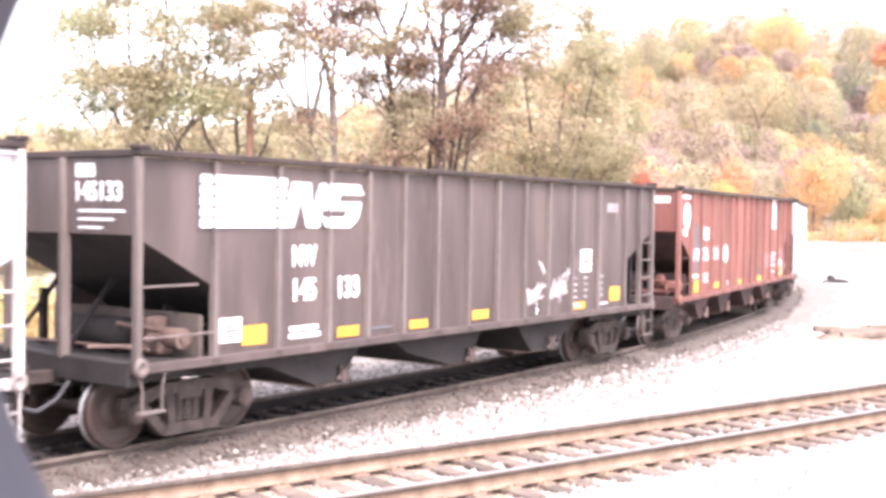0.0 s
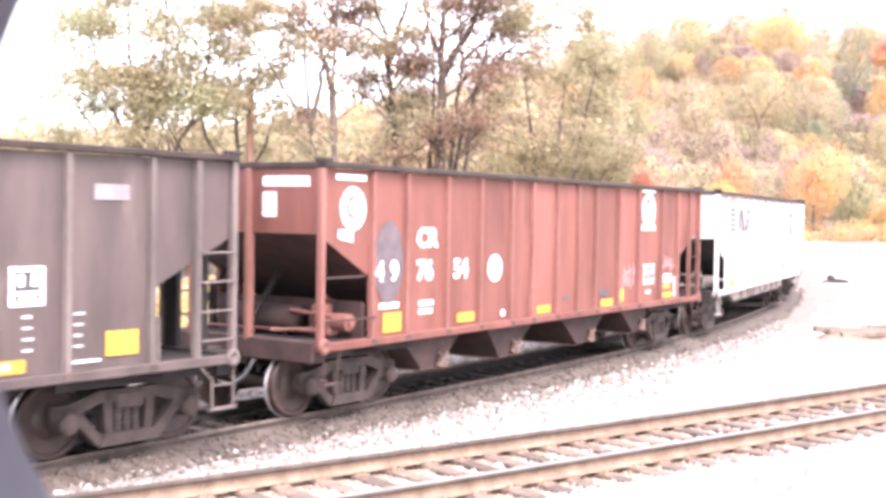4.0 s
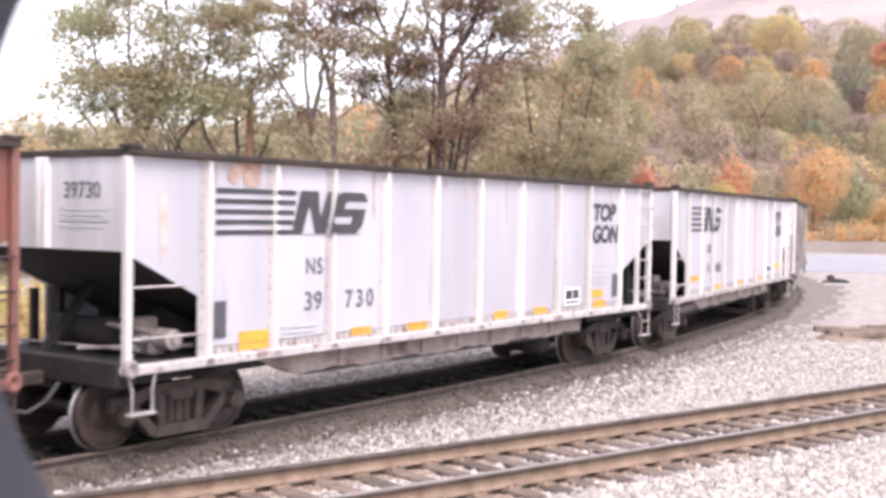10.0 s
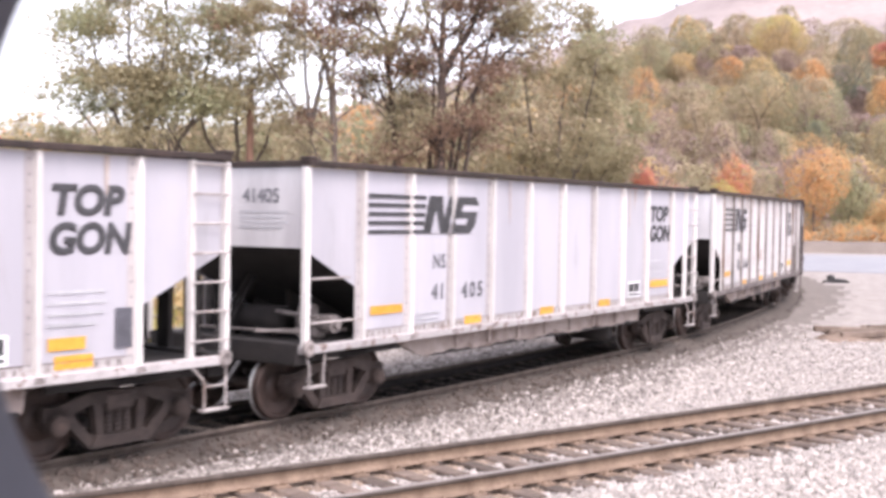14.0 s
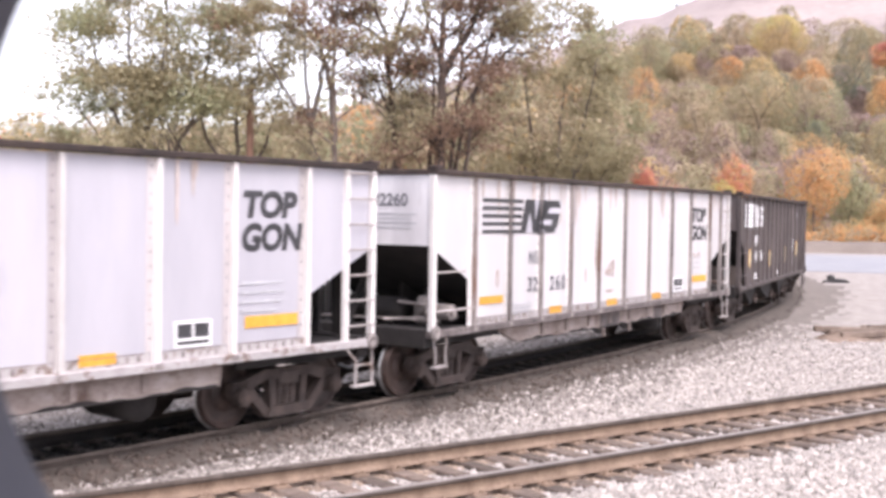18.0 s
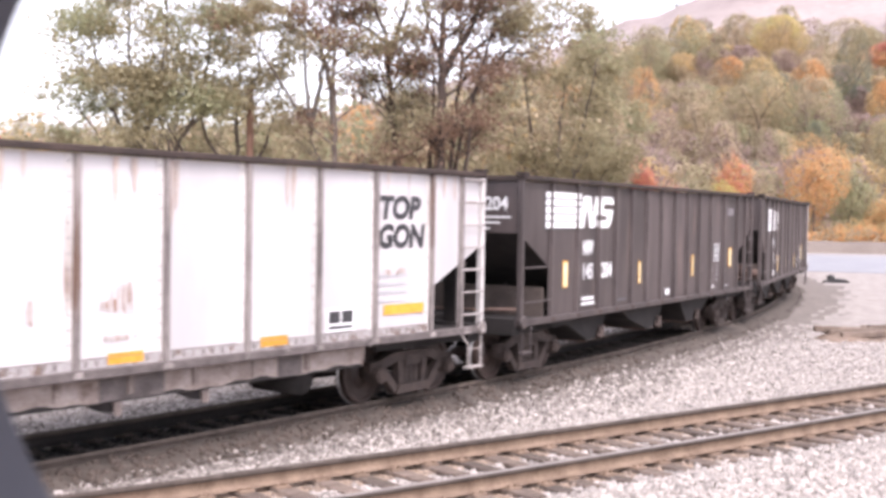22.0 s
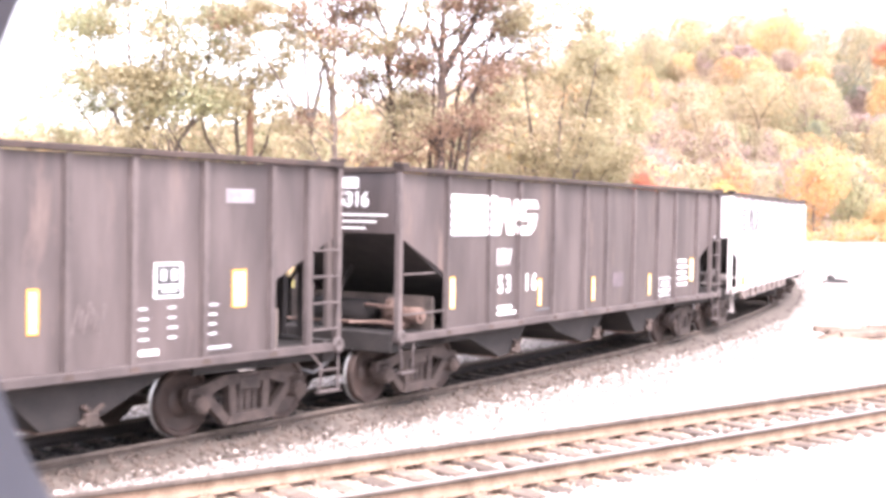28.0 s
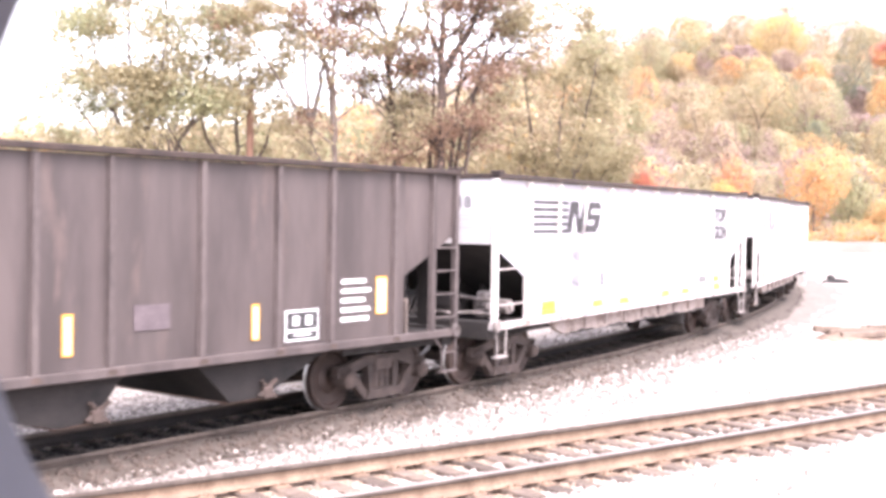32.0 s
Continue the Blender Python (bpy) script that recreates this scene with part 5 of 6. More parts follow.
            rod(bm, (X(p1 - 0.1), 1.36, z1 + 0.24), (X(p1 + 0.16), 1.36, z1 - 0.02), 0.03, 6)
            part("door_latch", bm, M_GEAR if kind == "red" else M_GEAR_DARK, pocket, "rusty door latch")
    return car


# ---- lettering on the near side ----
def posts_of(kind):
    return {"gon": GON_POSTS, "dark": HOPPER_POSTS, "black": HOPPER_POSTS, "wide": WIDE_POSTS, "red": RED_POSTS}[kind]


def mark(car, name, p0, p1, z0, z1, material, kind, label=""):
    """A painted strip that follows the sheets and the posts."""
    bm = bmesh.new()
    hw = 0.033 if kind == "gon" else 0.04
    cuts = sorted([p0, p1] + [q for c in posts_of(kind) for q in (c - hw, c + hw) if p0 < q < p1])
    for a, b in zip(cuts, cuts[1:]):
        on_post = any(abs((a + b) / 2 - c) < hw + 0.001 for c in posts_of(kind))
        y = 1.561 if on_post else 1.507
        box(bm, HALF - b, HALF - a, y, y + 0.004, z0, z1)
    return part(name, bm, material, car, label)


def shape(car, name, outline, material, y=1.507, label=""):
    """A painted flat shape; the outline in (p, z)."""
    bm = bmesh.new()
    prism(bm, [(HALF - p, z) for p, z in outline], y, y + 0.004)
    return part(name, bm, material, car, label)


def text(car, name, words, p0, z0, size, material, wide=1.0, y=1.508, slant=0.0, bold=0.012, end=False, space=1.0):
    cu = bpy.data.curves.new("words", "FONT")
    cu.body, cu.size, cu.extrude, cu.shear, cu.space_character = words, size * 1.36, 0.002, slant, space
    cu.bevel_depth, cu.bevel_resolution = bold * 0.75 * size / 0.3, 0
    ob = bpy.data.objects.new("words", cu)
    scene.collection.objects.link(ob)
    me = bpy.data.meshes.new_from_object(ob.evaluated_get(bpy.context.evaluated_depsgraph_get()))
    cu_depth = max(abs(v.co.z) for v in me.vertices)
    bpy.data.objects.remove(ob)
    turn = Matrix(((-wide, 0, 0, HALF - p0), (0, 0, 1, y), (0, 1, 0, z0), (0, 0, 0, 1)))
    if end:  # on the leading end sheet
        turn = Matrix(((0, 0, 1, 6.965), (wide, 0, 0, p0), (0, 1, 0, z0), (0, 0, 0, 1)))
    me.transform(Matrix.Diagonal((1, 1, 0.003 / max(0.003, cu_depth), 1)))
    me.transform(turn)
    me.materials.clear()
    me.materials.append(material)
    return part(name, me, None, car)


def ring(car, name, p, z, r0, r1, material, y=1.509):
    bm = bmesh.new()
    n = 28
    for k in range(n):
        a, b = 2 * math.pi * k / n, 2 * math.pi * (k + 1) / n
        vs = [bm.verts.new((HALF - p + r * math.cos(t), y, z + r * math.sin(t))) for r, t in ((r0, a), (r1, a), (r1, b), (r0, b))]
        bm.faces.new(vs)
    bmesh.ops.remove_doubles(bm, verts=bm.verts, dist=1e-5)
    ext = bmesh.ops.extrude_face_region(bm, geom=bm.faces[:])
    for v in ext["geom"]:
        if isinstance(v, bmesh.types.BMVert):
            v.co.y += 0.003
    return part(name, bm, material, car)


def stencil(car, p0, p1, z0, lines, material, gap=0.075, thick=0.035):
    """Small writing, as rows of bars."""
    rng = random.Random(int(p0 * 100) + lines)
    for k in range(lines):
        bm = bmesh.new()
        box(bm, HALF - p1 + rng.uniform(0, 0.25) * (p1 - p0), HALF - p0, 1.507, 1.511, z0 + gap * k, z0 + gap * k + thick)
        part("stencil_line", bm, material, car)


def clipped(outline, p0, p1):
    """The part of a convex outline between p0 and p1."""
    for bound, sign in ((p0, 1), (p1, -1)):
        out = []
        for (a, za), (d, zd) in zip(outline, outline[1:] + outline[:1]):
            ia, id_ = (a - bound) * sign >= 0, (d - bound) * sign >= 0
            if ia:
                out.append((a, za))
            if ia != id_:
                k = (bound - a) / (d - a)
                out.append((bound, za + (zd - za) * k))
        outline = out
        if len(outline) < 3:
            return []
    return outline


def notch(car, outline, material, kind):
    hw = 0.033 if kind == "gon" else 0.04
    stops = [-1.0] + [q for c0 in posts_of(kind) for q in (c0 - hw, c0 + hw)] + [16.0]
    for k, (p0, p1) in enumerate(zip(stops, stops[1:])):
        piece = clipped(list(outline), p0, p1)
        if piece:
            shape(car, "logo_notch", piece, material, 1.567 if k % 2 else 1.5132)


def logo(car, kind, p, z, wide, tall, ink, ground):
    """Stripes that run into two slanted blocks."""
    for j in range(5):
        h = tall / 9.0
        # white stripes are drawn thicker, putting their bright bloom into the shape
        mark(car, "logo_stripe", p, p + wide * 0.5 - 0.02 * (4 - j), z + 2 * h * j, z + 2 * h * j + h * (0.92 if ink == M_BLACK else 1.62), ink, kind, "logo stripe")
    s = 0.16 * tall
    hw = 0.033 if kind == "gon" else 0.04
    a, b, c = p + wide * 0.5, p + wide * 0.74, p + wide
    for q0, q1 in ((a, b), (b + 0.03, c)):
        cuts = [q0] + [q for c0 in posts_of(kind) for q in (c0 - hw, c0 + hw) if q0 < q < q1] + [q1]
        for u, v in zip(cuts, cuts[1:]):
            on_post = any(abs((u + v) / 2 - c0) < hw + 0.001 for c0 in posts_of(kind))
            l, r = (s if u == q0 else 0), (s if v == q1 else 0)
            shape(car, "logo_block", ((u - l, z), (v - r, z), (v + r, z + tall), (u + l, z + tall)), ink, 1.5625 if on_post else 1.5085, "slanted logo block")
    w = (b - a)
    notch(car, ((a + w * 0.3 - s, z), (a + w * 0.52, z), (a + w * 0.36, z + tall * 0.62)), ground, kind)
    notch(car, ((a + w * 0.62 + s * 0.5, z + tall * 0.42), (a + w * 0.76 + s, z + tall), (a + w * 0.5 + s, z + tall)), ground, kind)
    v = c - b
    notch(car, ((b + v * 0.36 + s * 0.2, z + tall * 0.6), (c + s * 0.4, z + tall * 0.6), (c + s * 0.6, z + tall * 0.77), (b + v * 0.4 + s * 0.5, z + tall * 0.77)), ground, kind)
    notch(car, ((b - s * 0.6, z + tall * 0.24), (b + v * 0.6 - s * 0.4, z + tall * 0.24), (b + v * 0.64 - s * 0.2, z + tall * 0.4), (b - s * 0.3, z + tall * 0.4)), ground, kind)
    for q0, q1, q2 in (((c + s, z + tall), (c + s - 0.13, z + tall), (c + s - 0.03, z + tall - 0.12)), ((c - s, z), (c - s - 0.12, z), (c - s + 0.03, z + 0.12)), ((b + 0.03 - s, z), (b + 0.15 - s, z), (b + 0.06 - s, z + 0.11)), ((b + 0.03 + s, z + tall), (b + 0.15 + s, z + tall), (b + s, z + tall - 0.11))):
        notch(car, (q0, q1, q2), ground, kind)


def gon_marks(car, first, second, end_no, tapes, rust, seed, lettering=11.43, plate=10.34, placards=False, dx=0.0):
    k = "gon"
    logo(car, k, 1.43 + dx * 1.3, 2.62, 2.94 - dx * 1.3, 0.59, M_BLACK, M_WHITE)
    text(car, "reporting_mark", "NS", 3.1 + dx, 2.08, 0.23, M_GREY, 0.85, space=1.2)
    text(car, "car_number", first, 3.08 + dx, 1.59, 0.26, M_GREY, 1.0, space=1.15)
    text(car, "car_number", second, 3.95 + dx, 1.58, 0.26, M_GREY, 1.0, space=1.35)
    text(car, "type_lettering", "TOP", lettering, 2.86, 0.33, M_BLACK, 1.08, slant=0.15, bold=0.026)
    text(car, "type_lettering", "GON", lettering - 0.02, 2.43, 0.34, M_BLACK, 1.0, slant=0.15, bold=0.026)
    stencil(car, lettering, lettering + 0.8, 1.62, 4, M_PALEGREY, 0.12)
    stencil(car, 2.65, 3.4, 1.22, 3, M_PALEGREY)
    text(car, "end_number", end_no, 0.36, 3.05, 0.2, M_GREY, 1.0, end=True)
    for q in range(4):
        bm = bmesh.new()
        box(bm, 6.962, 6.966, 0.3, 1.2 - 0.1 * (q % 2), 2.9 - 0.07 * q, 2.93 - 0.07 * q)
        part("stencil_line", bm, M_PALEGREY, car)
    a = plate
    mark(car, "data_plate", a, a + 0.6, 1.25, 1.58, M_LETTER, k, "white data plate with black panels")
    for q in (a + 0.05, a + 0.32):
        shape(car, "data_panel", ((q, 1.37), (q + 0.23, 1.37), (q + 0.23, 1.54), (q, 1.54)), M_BLACK, 1.513)
    shape(car, "data_panel", ((a + 0.05, 1.29), (a + 0.55, 1.29), (a + 0.55, 1.33), (a + 0.05, 1.33)), M_BLACK, 1.513)
    for p0, p1, z0, z1 in tapes:
        mark(car, "reflector", p0, p1, z0, z1, M_YELLOW, k, "yellow reflective tape")
    if placards:
        for p0, p1 in ((1.42, 1.62), (12.3, 12.54)):
            mark(car, "placard", p0, p1, 1.33, 1.79, M_PLACARD, k, "dark placard")
    rng = random.Random(seed)
    for q in range(rust):
        p = rng.choice(GON_POSTS[:-1]) + rng.uniform(0.05, 0.9)
        w = rng.uniform(0.03, 0.1)
        zt = 3.52
        zb = zt - rng.uniform(0.2, 0.8)
        shape(car, "rust_streak", ((p, zt), (p + w, zt), (p + w * 0.8, zb + 0.1), (p + w * 0.45, zb), (p + w * 0.15, zb + 0.12)), M_RUSTWASH, 1.5065)


M_WHITE_CLEAN = mat("rust_flecked_white_paint", (0.5, 0.48, 0.485), (0.6, 0.58, 0.585), 0.55, 0.8, 12, 0.05, spots=(0.46, 0.39, 0.355), spot_at=0.66, stretch=DOWN, vary=0.08, grain=0.12)
M_SILL_DARK = mat("coal_grimed_sill", (0.05, 0.042, 0.04), (0.16, 0.135, 0.13), 0.8, 4, 30, 0.2, spots=(0.3, 0.27, 0.26), spot_at=0.62)
M_RUSTSTAIN = mat("bleeding_rust_stain", (0.3, 0.2, 0.16), (0.46, 0.37, 0.33), 0.85, 5, 30, 0.0, spots=(0.3, 0.15, 0.09), spot_at=0.5, spot_scale=3.0)
RUSTY = (((1.65, 3.52), (1.90, 3.38), (1.77, 3.25), (1.62, 3.31)), ((1.65, 3.52), (2.22, 3.53), (2.20, 3.26), (1.94, 3.22), (1.90, 3.38)))
M_RUSTBLEED = mat("pale_rust_bleed", (0.44, 0.38, 0.36), (0.5, 0.45, 0.43), 0.8, 5, 30, 0.0)
M_FAINT = mat("faint_pink_spray", (0.42, 0.24, 0.23), (0.55, 0.36, 0.35), 0.7, 4, 30, 0.0)
M_PALEGREY = mat("worn_grey_stencil", (0.4, 0.4, 0.42), (0.52, 0.52, 0.54), 0.7, 6, 40, 0.0)
M_PLACARD = mat("dark_placard", (0.06, 0.06, 0.07), (0.1, 0.1, 0.12), 0.6, 6, 40, 0.0)
M_RUSTWASH = mat("rust_wash", (0.42, 0.32, 0.27), (0.6, 0.54, 0.5), 0.8, 5, 30, 0.0)


SCRAWL = (
    ((8.78, 1.88), (8.8, 1.32), (8.83, 1.6), (8.88, 1.62), (8.9, 1.34)), ((8.94, 1.4), (8.95, 1.58), (9.01, 1.56), (9.0, 1.38), (8.94, 1.4)), ((9.12, 1.62), (9.06, 1.55), (9.11, 1.46), (9.05, 1.36)),
    ((9.22, 1.72), (9.17, 1.6), (9.18, 1.15), (9.23, 1.24)), ((9.11, 1.52), (9.25, 1.56), (9.34, 1.64), (9.26, 1.66), (9.28, 1.44), (9.42, 1.48)), ((9.36, 1.7), (9.5, 1.64)), ((9.26, 2.1), (9.38, 1.96), (9.46, 1.92)), ((9.36, 2.05), (9.42, 1.88)))
SCRAWL += (
    ((9.63, 1.88), (9.71, 1.4), (9.82, 1.76)), ((9.86, 1.45), (9.88, 1.68), (9.96, 1.66), (9.95, 1.45), (9.86, 1.45)), ((10.0, 1.78), (10.06, 1.56), (10.14, 1.8)), ((10.08, 1.6), (10.02, 1.34)),
    ((10.16, 1.56), (10.25, 1.6), (10.22, 1.72), (10.15, 1.64), (10.18, 1.48), (10.3, 1.54)), ((10.1, 1.82), (10.38, 1.88), (10.3, 1.95)), ((10.38, 1.88), (10.3, 1.76)))
M_FAINTGREY = mat("faint_grey_spray", (0.11, 0.09, 0.088), (0.17, 0.14, 0.135), 0.7, 6, 40, 0.0)
M_FADED = mat("faded_label_paint", (0.17, 0.155, 0.165), (0.28, 0.255, 0.265), 0.7, 6, 40, 0.0)


def dark_marks(car, k, first, second, end_no, tapes, plate, graffiti, tape_mat, dx=0.0, dz=0.0, logo_at=(1.02, 3.1)):
    p, long = logo_at
    mark(car, "logo_ground", p - 0.04, p + long * 0.5, 2.68 + dz, 3.35 + dz, M_BLACK, k, "black ground of the striped logo").location.y = -0.003
    logo(car, k, p, 2.71 + dz, long, 0.61, M_LETTER, M_DARK)
    text(car, "reporting_mark", "NW", 2.69 + 0.8 * dx, 2.2 + dz, 0.28, M_LETTER, 0.69, bold=0.018)
    text(car, "car_number", first, 2.66 + dx, 1.73 + dz, 0.3, M_LETTER, 0.86, bold=0.018)
    text(car, "car_number", second, 3.6 + dx, 1.73 + dz, 0.3, M_LETTER, 0.86, bold=0.018)
    stencil(car, 2.65 + dx, 3.3 + dx, 1.22, 2, M_LETTER, 0.1, 0.06)
    stencil(car, 4.4, 4.95, 1.22, 1, M_GREY)
    text(car, "end_number", end_no, 0.36, 3.02, 0.23, M_LETTER, 0.95, bold=0.018, end=True)
    bm = bmesh.new()
    box(bm, 6.962, 6.966, 0.4, 0.75, 3.3, 3.46)
    part("reporting_mark", bm, M_LETTER, car)
    for q in range(3):
        bm = bmesh.new()
        box(bm, 6.962, 6.966, 0.45, 1.3 - 0.2 * q, 2.88 - 0.1 * q, 2.91 - 0.1 * q)
        part("stencil_line", bm, M_LETTER, car)
    a, z = plate
    wide = 0.65 if k == "wide" else 0.42
    mark(car, "data_plate", a, a + wide, z, z + 0.42, M_LETTER, k, "white-edged black data plate")
    e = 0.05 if graffiti else 0.03
    shape(car, "data_panel", ((a + e, z + 0.16), (a + wide - e, z + 0.16), (a + wide - e, z + 0.42 - e), (a + e, z + 0.42 - e)), M_BLACK, 1.513)
    shape(car, "data_panel", ((a + e, z + e), (a + wide - e, z + e), (a + wide - e, z + 0.12), (a + e, z + 0.12)), M_BLACK, 1.513)
    for q in (0.22, 0.6):
        u = a + wide * q
        shape(car, "data_bar", ((u, z + 0.21), (u + wide * 0.18, z + 0.21), (u + wide * 0.18, z + 0.34), (u, z + 0.34)), M_LETTER, 1.518)
    shape(car, "data_bar", ((a + wide * 0.25, z + 0.07), (a + wide * 0.75, z + 0.07), (a + wide * 0.75, z + 0.095), (a + wide * 0.25, z + 0.095)), M_LETTER, 1.518)
    if k == "wide":
        stencil(car, 11.28, 11.94, 1.38, 5, M_LETTER, 0.135, 0.06)
    else:
        for q in (10.55, 10.98, 11.62):
            stencil(car, q, q + 0.15, 1.38, 4, M_PALEGREY, 0.12, 0.028)
        stencil(car, 11.6, 12.1, 1.2, 1, M_PALEGREY, 0.13, 0.035)
        stencil(car, 10.55, 10.85, 1.2, 1, M_LETTER, 0.13, 0.07)
        mark(car, "faded_label", 11.88, 12.36, 3.02, 3.2, M_FADED, k, "faded pale label")
    for p0, p1, z0, z1 in tapes:
        mark(car, "reflector", p0, p1, z0, z1, tape_mat, k, "yellow reflective tape")
        # upright tapes get a pale centre painted in as their bright reflection
        if z1 - z0 > 0.4:
            shape(car, "tape_face", ((p0 + 0.024, z0 + 0.02), (p1 - 0.03, z0 + 0.02), (p1 - 0.03, z1 - 0.035), (p0 + 0.024, z1 - 0.035)), M_TAPE_GLARE, 1.513)
    if graffiti:
        for q, line in enumerate(SCRAWL):
            for (p, z), (p1, z1) in zip(line, line[1:]):
                n = math.hypot(p1 - p, z1 - z)
                u, w = (z1 - z) / n * 0.009, (p1 - p) / n * 0.009
                shape(car, "graffiti_stroke", ((p - u - w, z + w - u), (p + u - w, z - w - u), (p1 + u + w, z1 - w + u), (p1 - u + w, z1 + w + u)), M_LETTER, 1.5082 + 0.0003 * (q % 9), "white spray-paint stroke")


def disc(p, z, rp, rz, n=24):
    return [(p + rp * math.cos(2 * math.pi * q / n), z + rz * math.sin(2 * math.pi * q / n)) for q in range(n)]


def red_marks(car):
    k = "red"
    text(car, "reporting_mark", "CR", 2.36, 2.42, 0.29, M_LETTER, 1.05, bold=0.024)
    shape(car, "graffiti_patch", disc(1.62, 2.2, 0.36, 0.62), M_GRAFF, 1.5095, "dark grey painted-over patch")
    text(car, "car_number", "4", 1.3, 1.93, 0.3, M_LETTER, 0.95, y=1.516, bold=0.02)
    text(car, "car_number", "9", 1.66, 1.93, 0.3, M_LETTER, 0.95, y=1.516, bold=0.02)
    text(car, "car_number", "76", 2.35, 1.91, 0.31, M_LETTER, 1.05, bold=0.02)
    text(car, "car_number", "54", 3.38, 1.91, 0.31, M_LETTER, 1.05, bold=0.02)
    shape(car, "round_mark", disc(4.67, 2.03, 0.23, 0.23), M_LETTER, 1.51, "white painted disc")
    stencil(car, 2.42, 2.9, 1.38, 2, M_LETTER, 0.13, 0.075)
    stencil(car, 1.4, 1.95, 1.52, 1, M_LETTER, 0.12, 0.08)
    mark(car, "wordmark_bar", 10.72, 11.42, 3.455, 3.53, M_LETTER, k, "white wordmark bar")
    shape(car, "emblem_ground", disc(11.07, 3.08, 0.34, 0.36), M_LETTER, 1.509, "white oval emblem")
    shape(car, "emblem_core", disc(11.04, 3.12, 0.2, 0.21), M_RED, 1.5135)
    shape(car, "emblem_figure", ((10.96, 3.0), (11.1, 2.94), (11.16, 3.1), (11.08, 3.26), (10.98, 3.2)), M_LETTER, 1.518)
    mark(car, "wordmark_bar", 10.73, 11.42, 2.66, 2.78, M_LETTER, k)
    mark(car, "data_plate", 10.86, 11.42, 1.5, 1.92, M_LETTER, k, "white-edged data plate")
    for a in (10.895, 11.155):
        shape(car, "data_panel", ((a, 1.6), (a + 0.23, 1.6), (a + 0.23, 1.885), (a, 1.885)), M_GRAFF, 1.513)
        shape(car, "data_bar", ((a + 0.07, 1.7), (a + 0.13, 1.7), (a + 0.16, 1.82), (a + 0.1, 1.82)), M_LETTER, 1.518)
    shape(car, "data_panel", ((10.895, 1.53), (11.385, 1.53), (11.385, 1.575), (10.895, 1.575)), M_RED, 1.513)
    stencil(car, 11.0, 11.26, 1.3, 1, M_LETTER, 0.1, 0.06)
    for p0, p1, z0, z1 in ((1.5, 1.95, 1.16, 1.45), (3.52, 4.02, 1.18, 1.33), (6.18, 6.68, 1.16, 1.3), (8.82, 9.34, 1.14, 1.28), (9.7, 9.86, 1.2, 1.45), (11.88, 12.42, 1.16, 1.28), (11.88, 12.3, 1.36, 1.46)):
        mark(car, "reflector", p0, p1, z0, z1, M_YELLOW, k, "orange reflective tape")
    mark(car, "pale_label", 11.9, 12.38, 1.49, 1.68, M_PINK, k, "pale service label")
    mark(car, "pale_label", 12.55, 12.6, 1.16, 1.62, M_LETTER, k)
    mark(car, "pale_label", 4.9, 5.02, 1.2, 1.3, M_LETTER, k)
    shape(car, "dark_patch", disc(7.3, 1.4, 0.12, 0.06), M_GRAFF, 1.511, "dark overpainted spot")
    rng = random.Random(9)
    for p0, z0, n, tall in ((9.82, 1.42, 8, 0.55), (11.82, 1.75, 10, 0.26)):
        for q in range(n):
            p, z, t = p0 + q * 0.07, z0 + rng.uniform(0, 0.12), rng.uniform(-0.1, 0.14)
            h = tall * rng.uniform(0.35, 1.0)
            shape(car, "graffiti_stroke", ((p, z), (p + 0.024, z), (p + 0.024 + t, z + h), (p + t, z + h)), M_FAINT, 1.5105 + 0.0003 * q, "faded spray-paint stroke")
            if q % 2 == 0:
                shape(car, "graffiti_stroke", ((p, z + h * 0.6), (p + 0.15, z + h * 0.7), (p + 0.15, z + h * 0.7 + 0.022), (p, z + h * 0.6 + 0.022)), M_FAINT, 1.5145 + 0.0003 * q, "faded spray-paint stroke")
    shape(car, "dark_patch", disc(8.93, 1.42, 0.22, 0.08), M_GRAFF, 1.509, "dark overpainted spot")
    bm = bmesh.new()
    box(bm, 6.962, 6.966, 0.45, 1.3, 3.28, 3.42)
    part("end_patch", bm, M_LETTER, car, "white painted patch")
    mark(car, "wordmark_bar", 0.36, 1.04, 3.38, 3.46, M_LETTER, k, "white wordmark bar")
    shape(car, "emblem_ground", disc(0.74, 2.98, 0.29, 0.31), M_LETTER, 1.511, "white round emblem")
    shape(car, "emblem_core", disc(0.72, 3.0, 0.15, 0.16), M_RED, 1.5155)
    shape(car, "emblem_figure", ((0.66, 2.92), (0.78, 2.88), (0.82, 3.02), (0.74, 3.12), (0.66, 3.06)), M_LETTER, 1.52)
    shape(car, "wordmark_bar", ((0.42, 2.56), (0.74, 2.5), (0.74, 2.68), (0.42, 2.68)), M_LETTER, 1.511)
    bm = bmesh.new()
    box(bm, 6.962, 6.966, 0.45, 0.7, 2.85, 3.2)
    part("end_patch", bm, M_LETTER, car, "white painted patch")


FRONTS = (-26.95, -11.59, 3.8, 19.08, 34.3, 49.5, 64.45, 79.55, 94.42, 109.6, 124.8, 140.0, 155.2)
KINDS = ("gon", "dark", "red", "gon", "gon", "gon", "black", "wide", "gon", "gon", "gon", "black", "gon")
BASES = {"gon": coal_car("coal_gondola", "gon"), "dark": coal_car("coal_hopper_car", "dark"), "black": coal_car("coal_hopper_car", "black"), "wide": coal_car("coal_hopper_car", "wide"), "red": coal_car("coal_hopper_car", "red")}
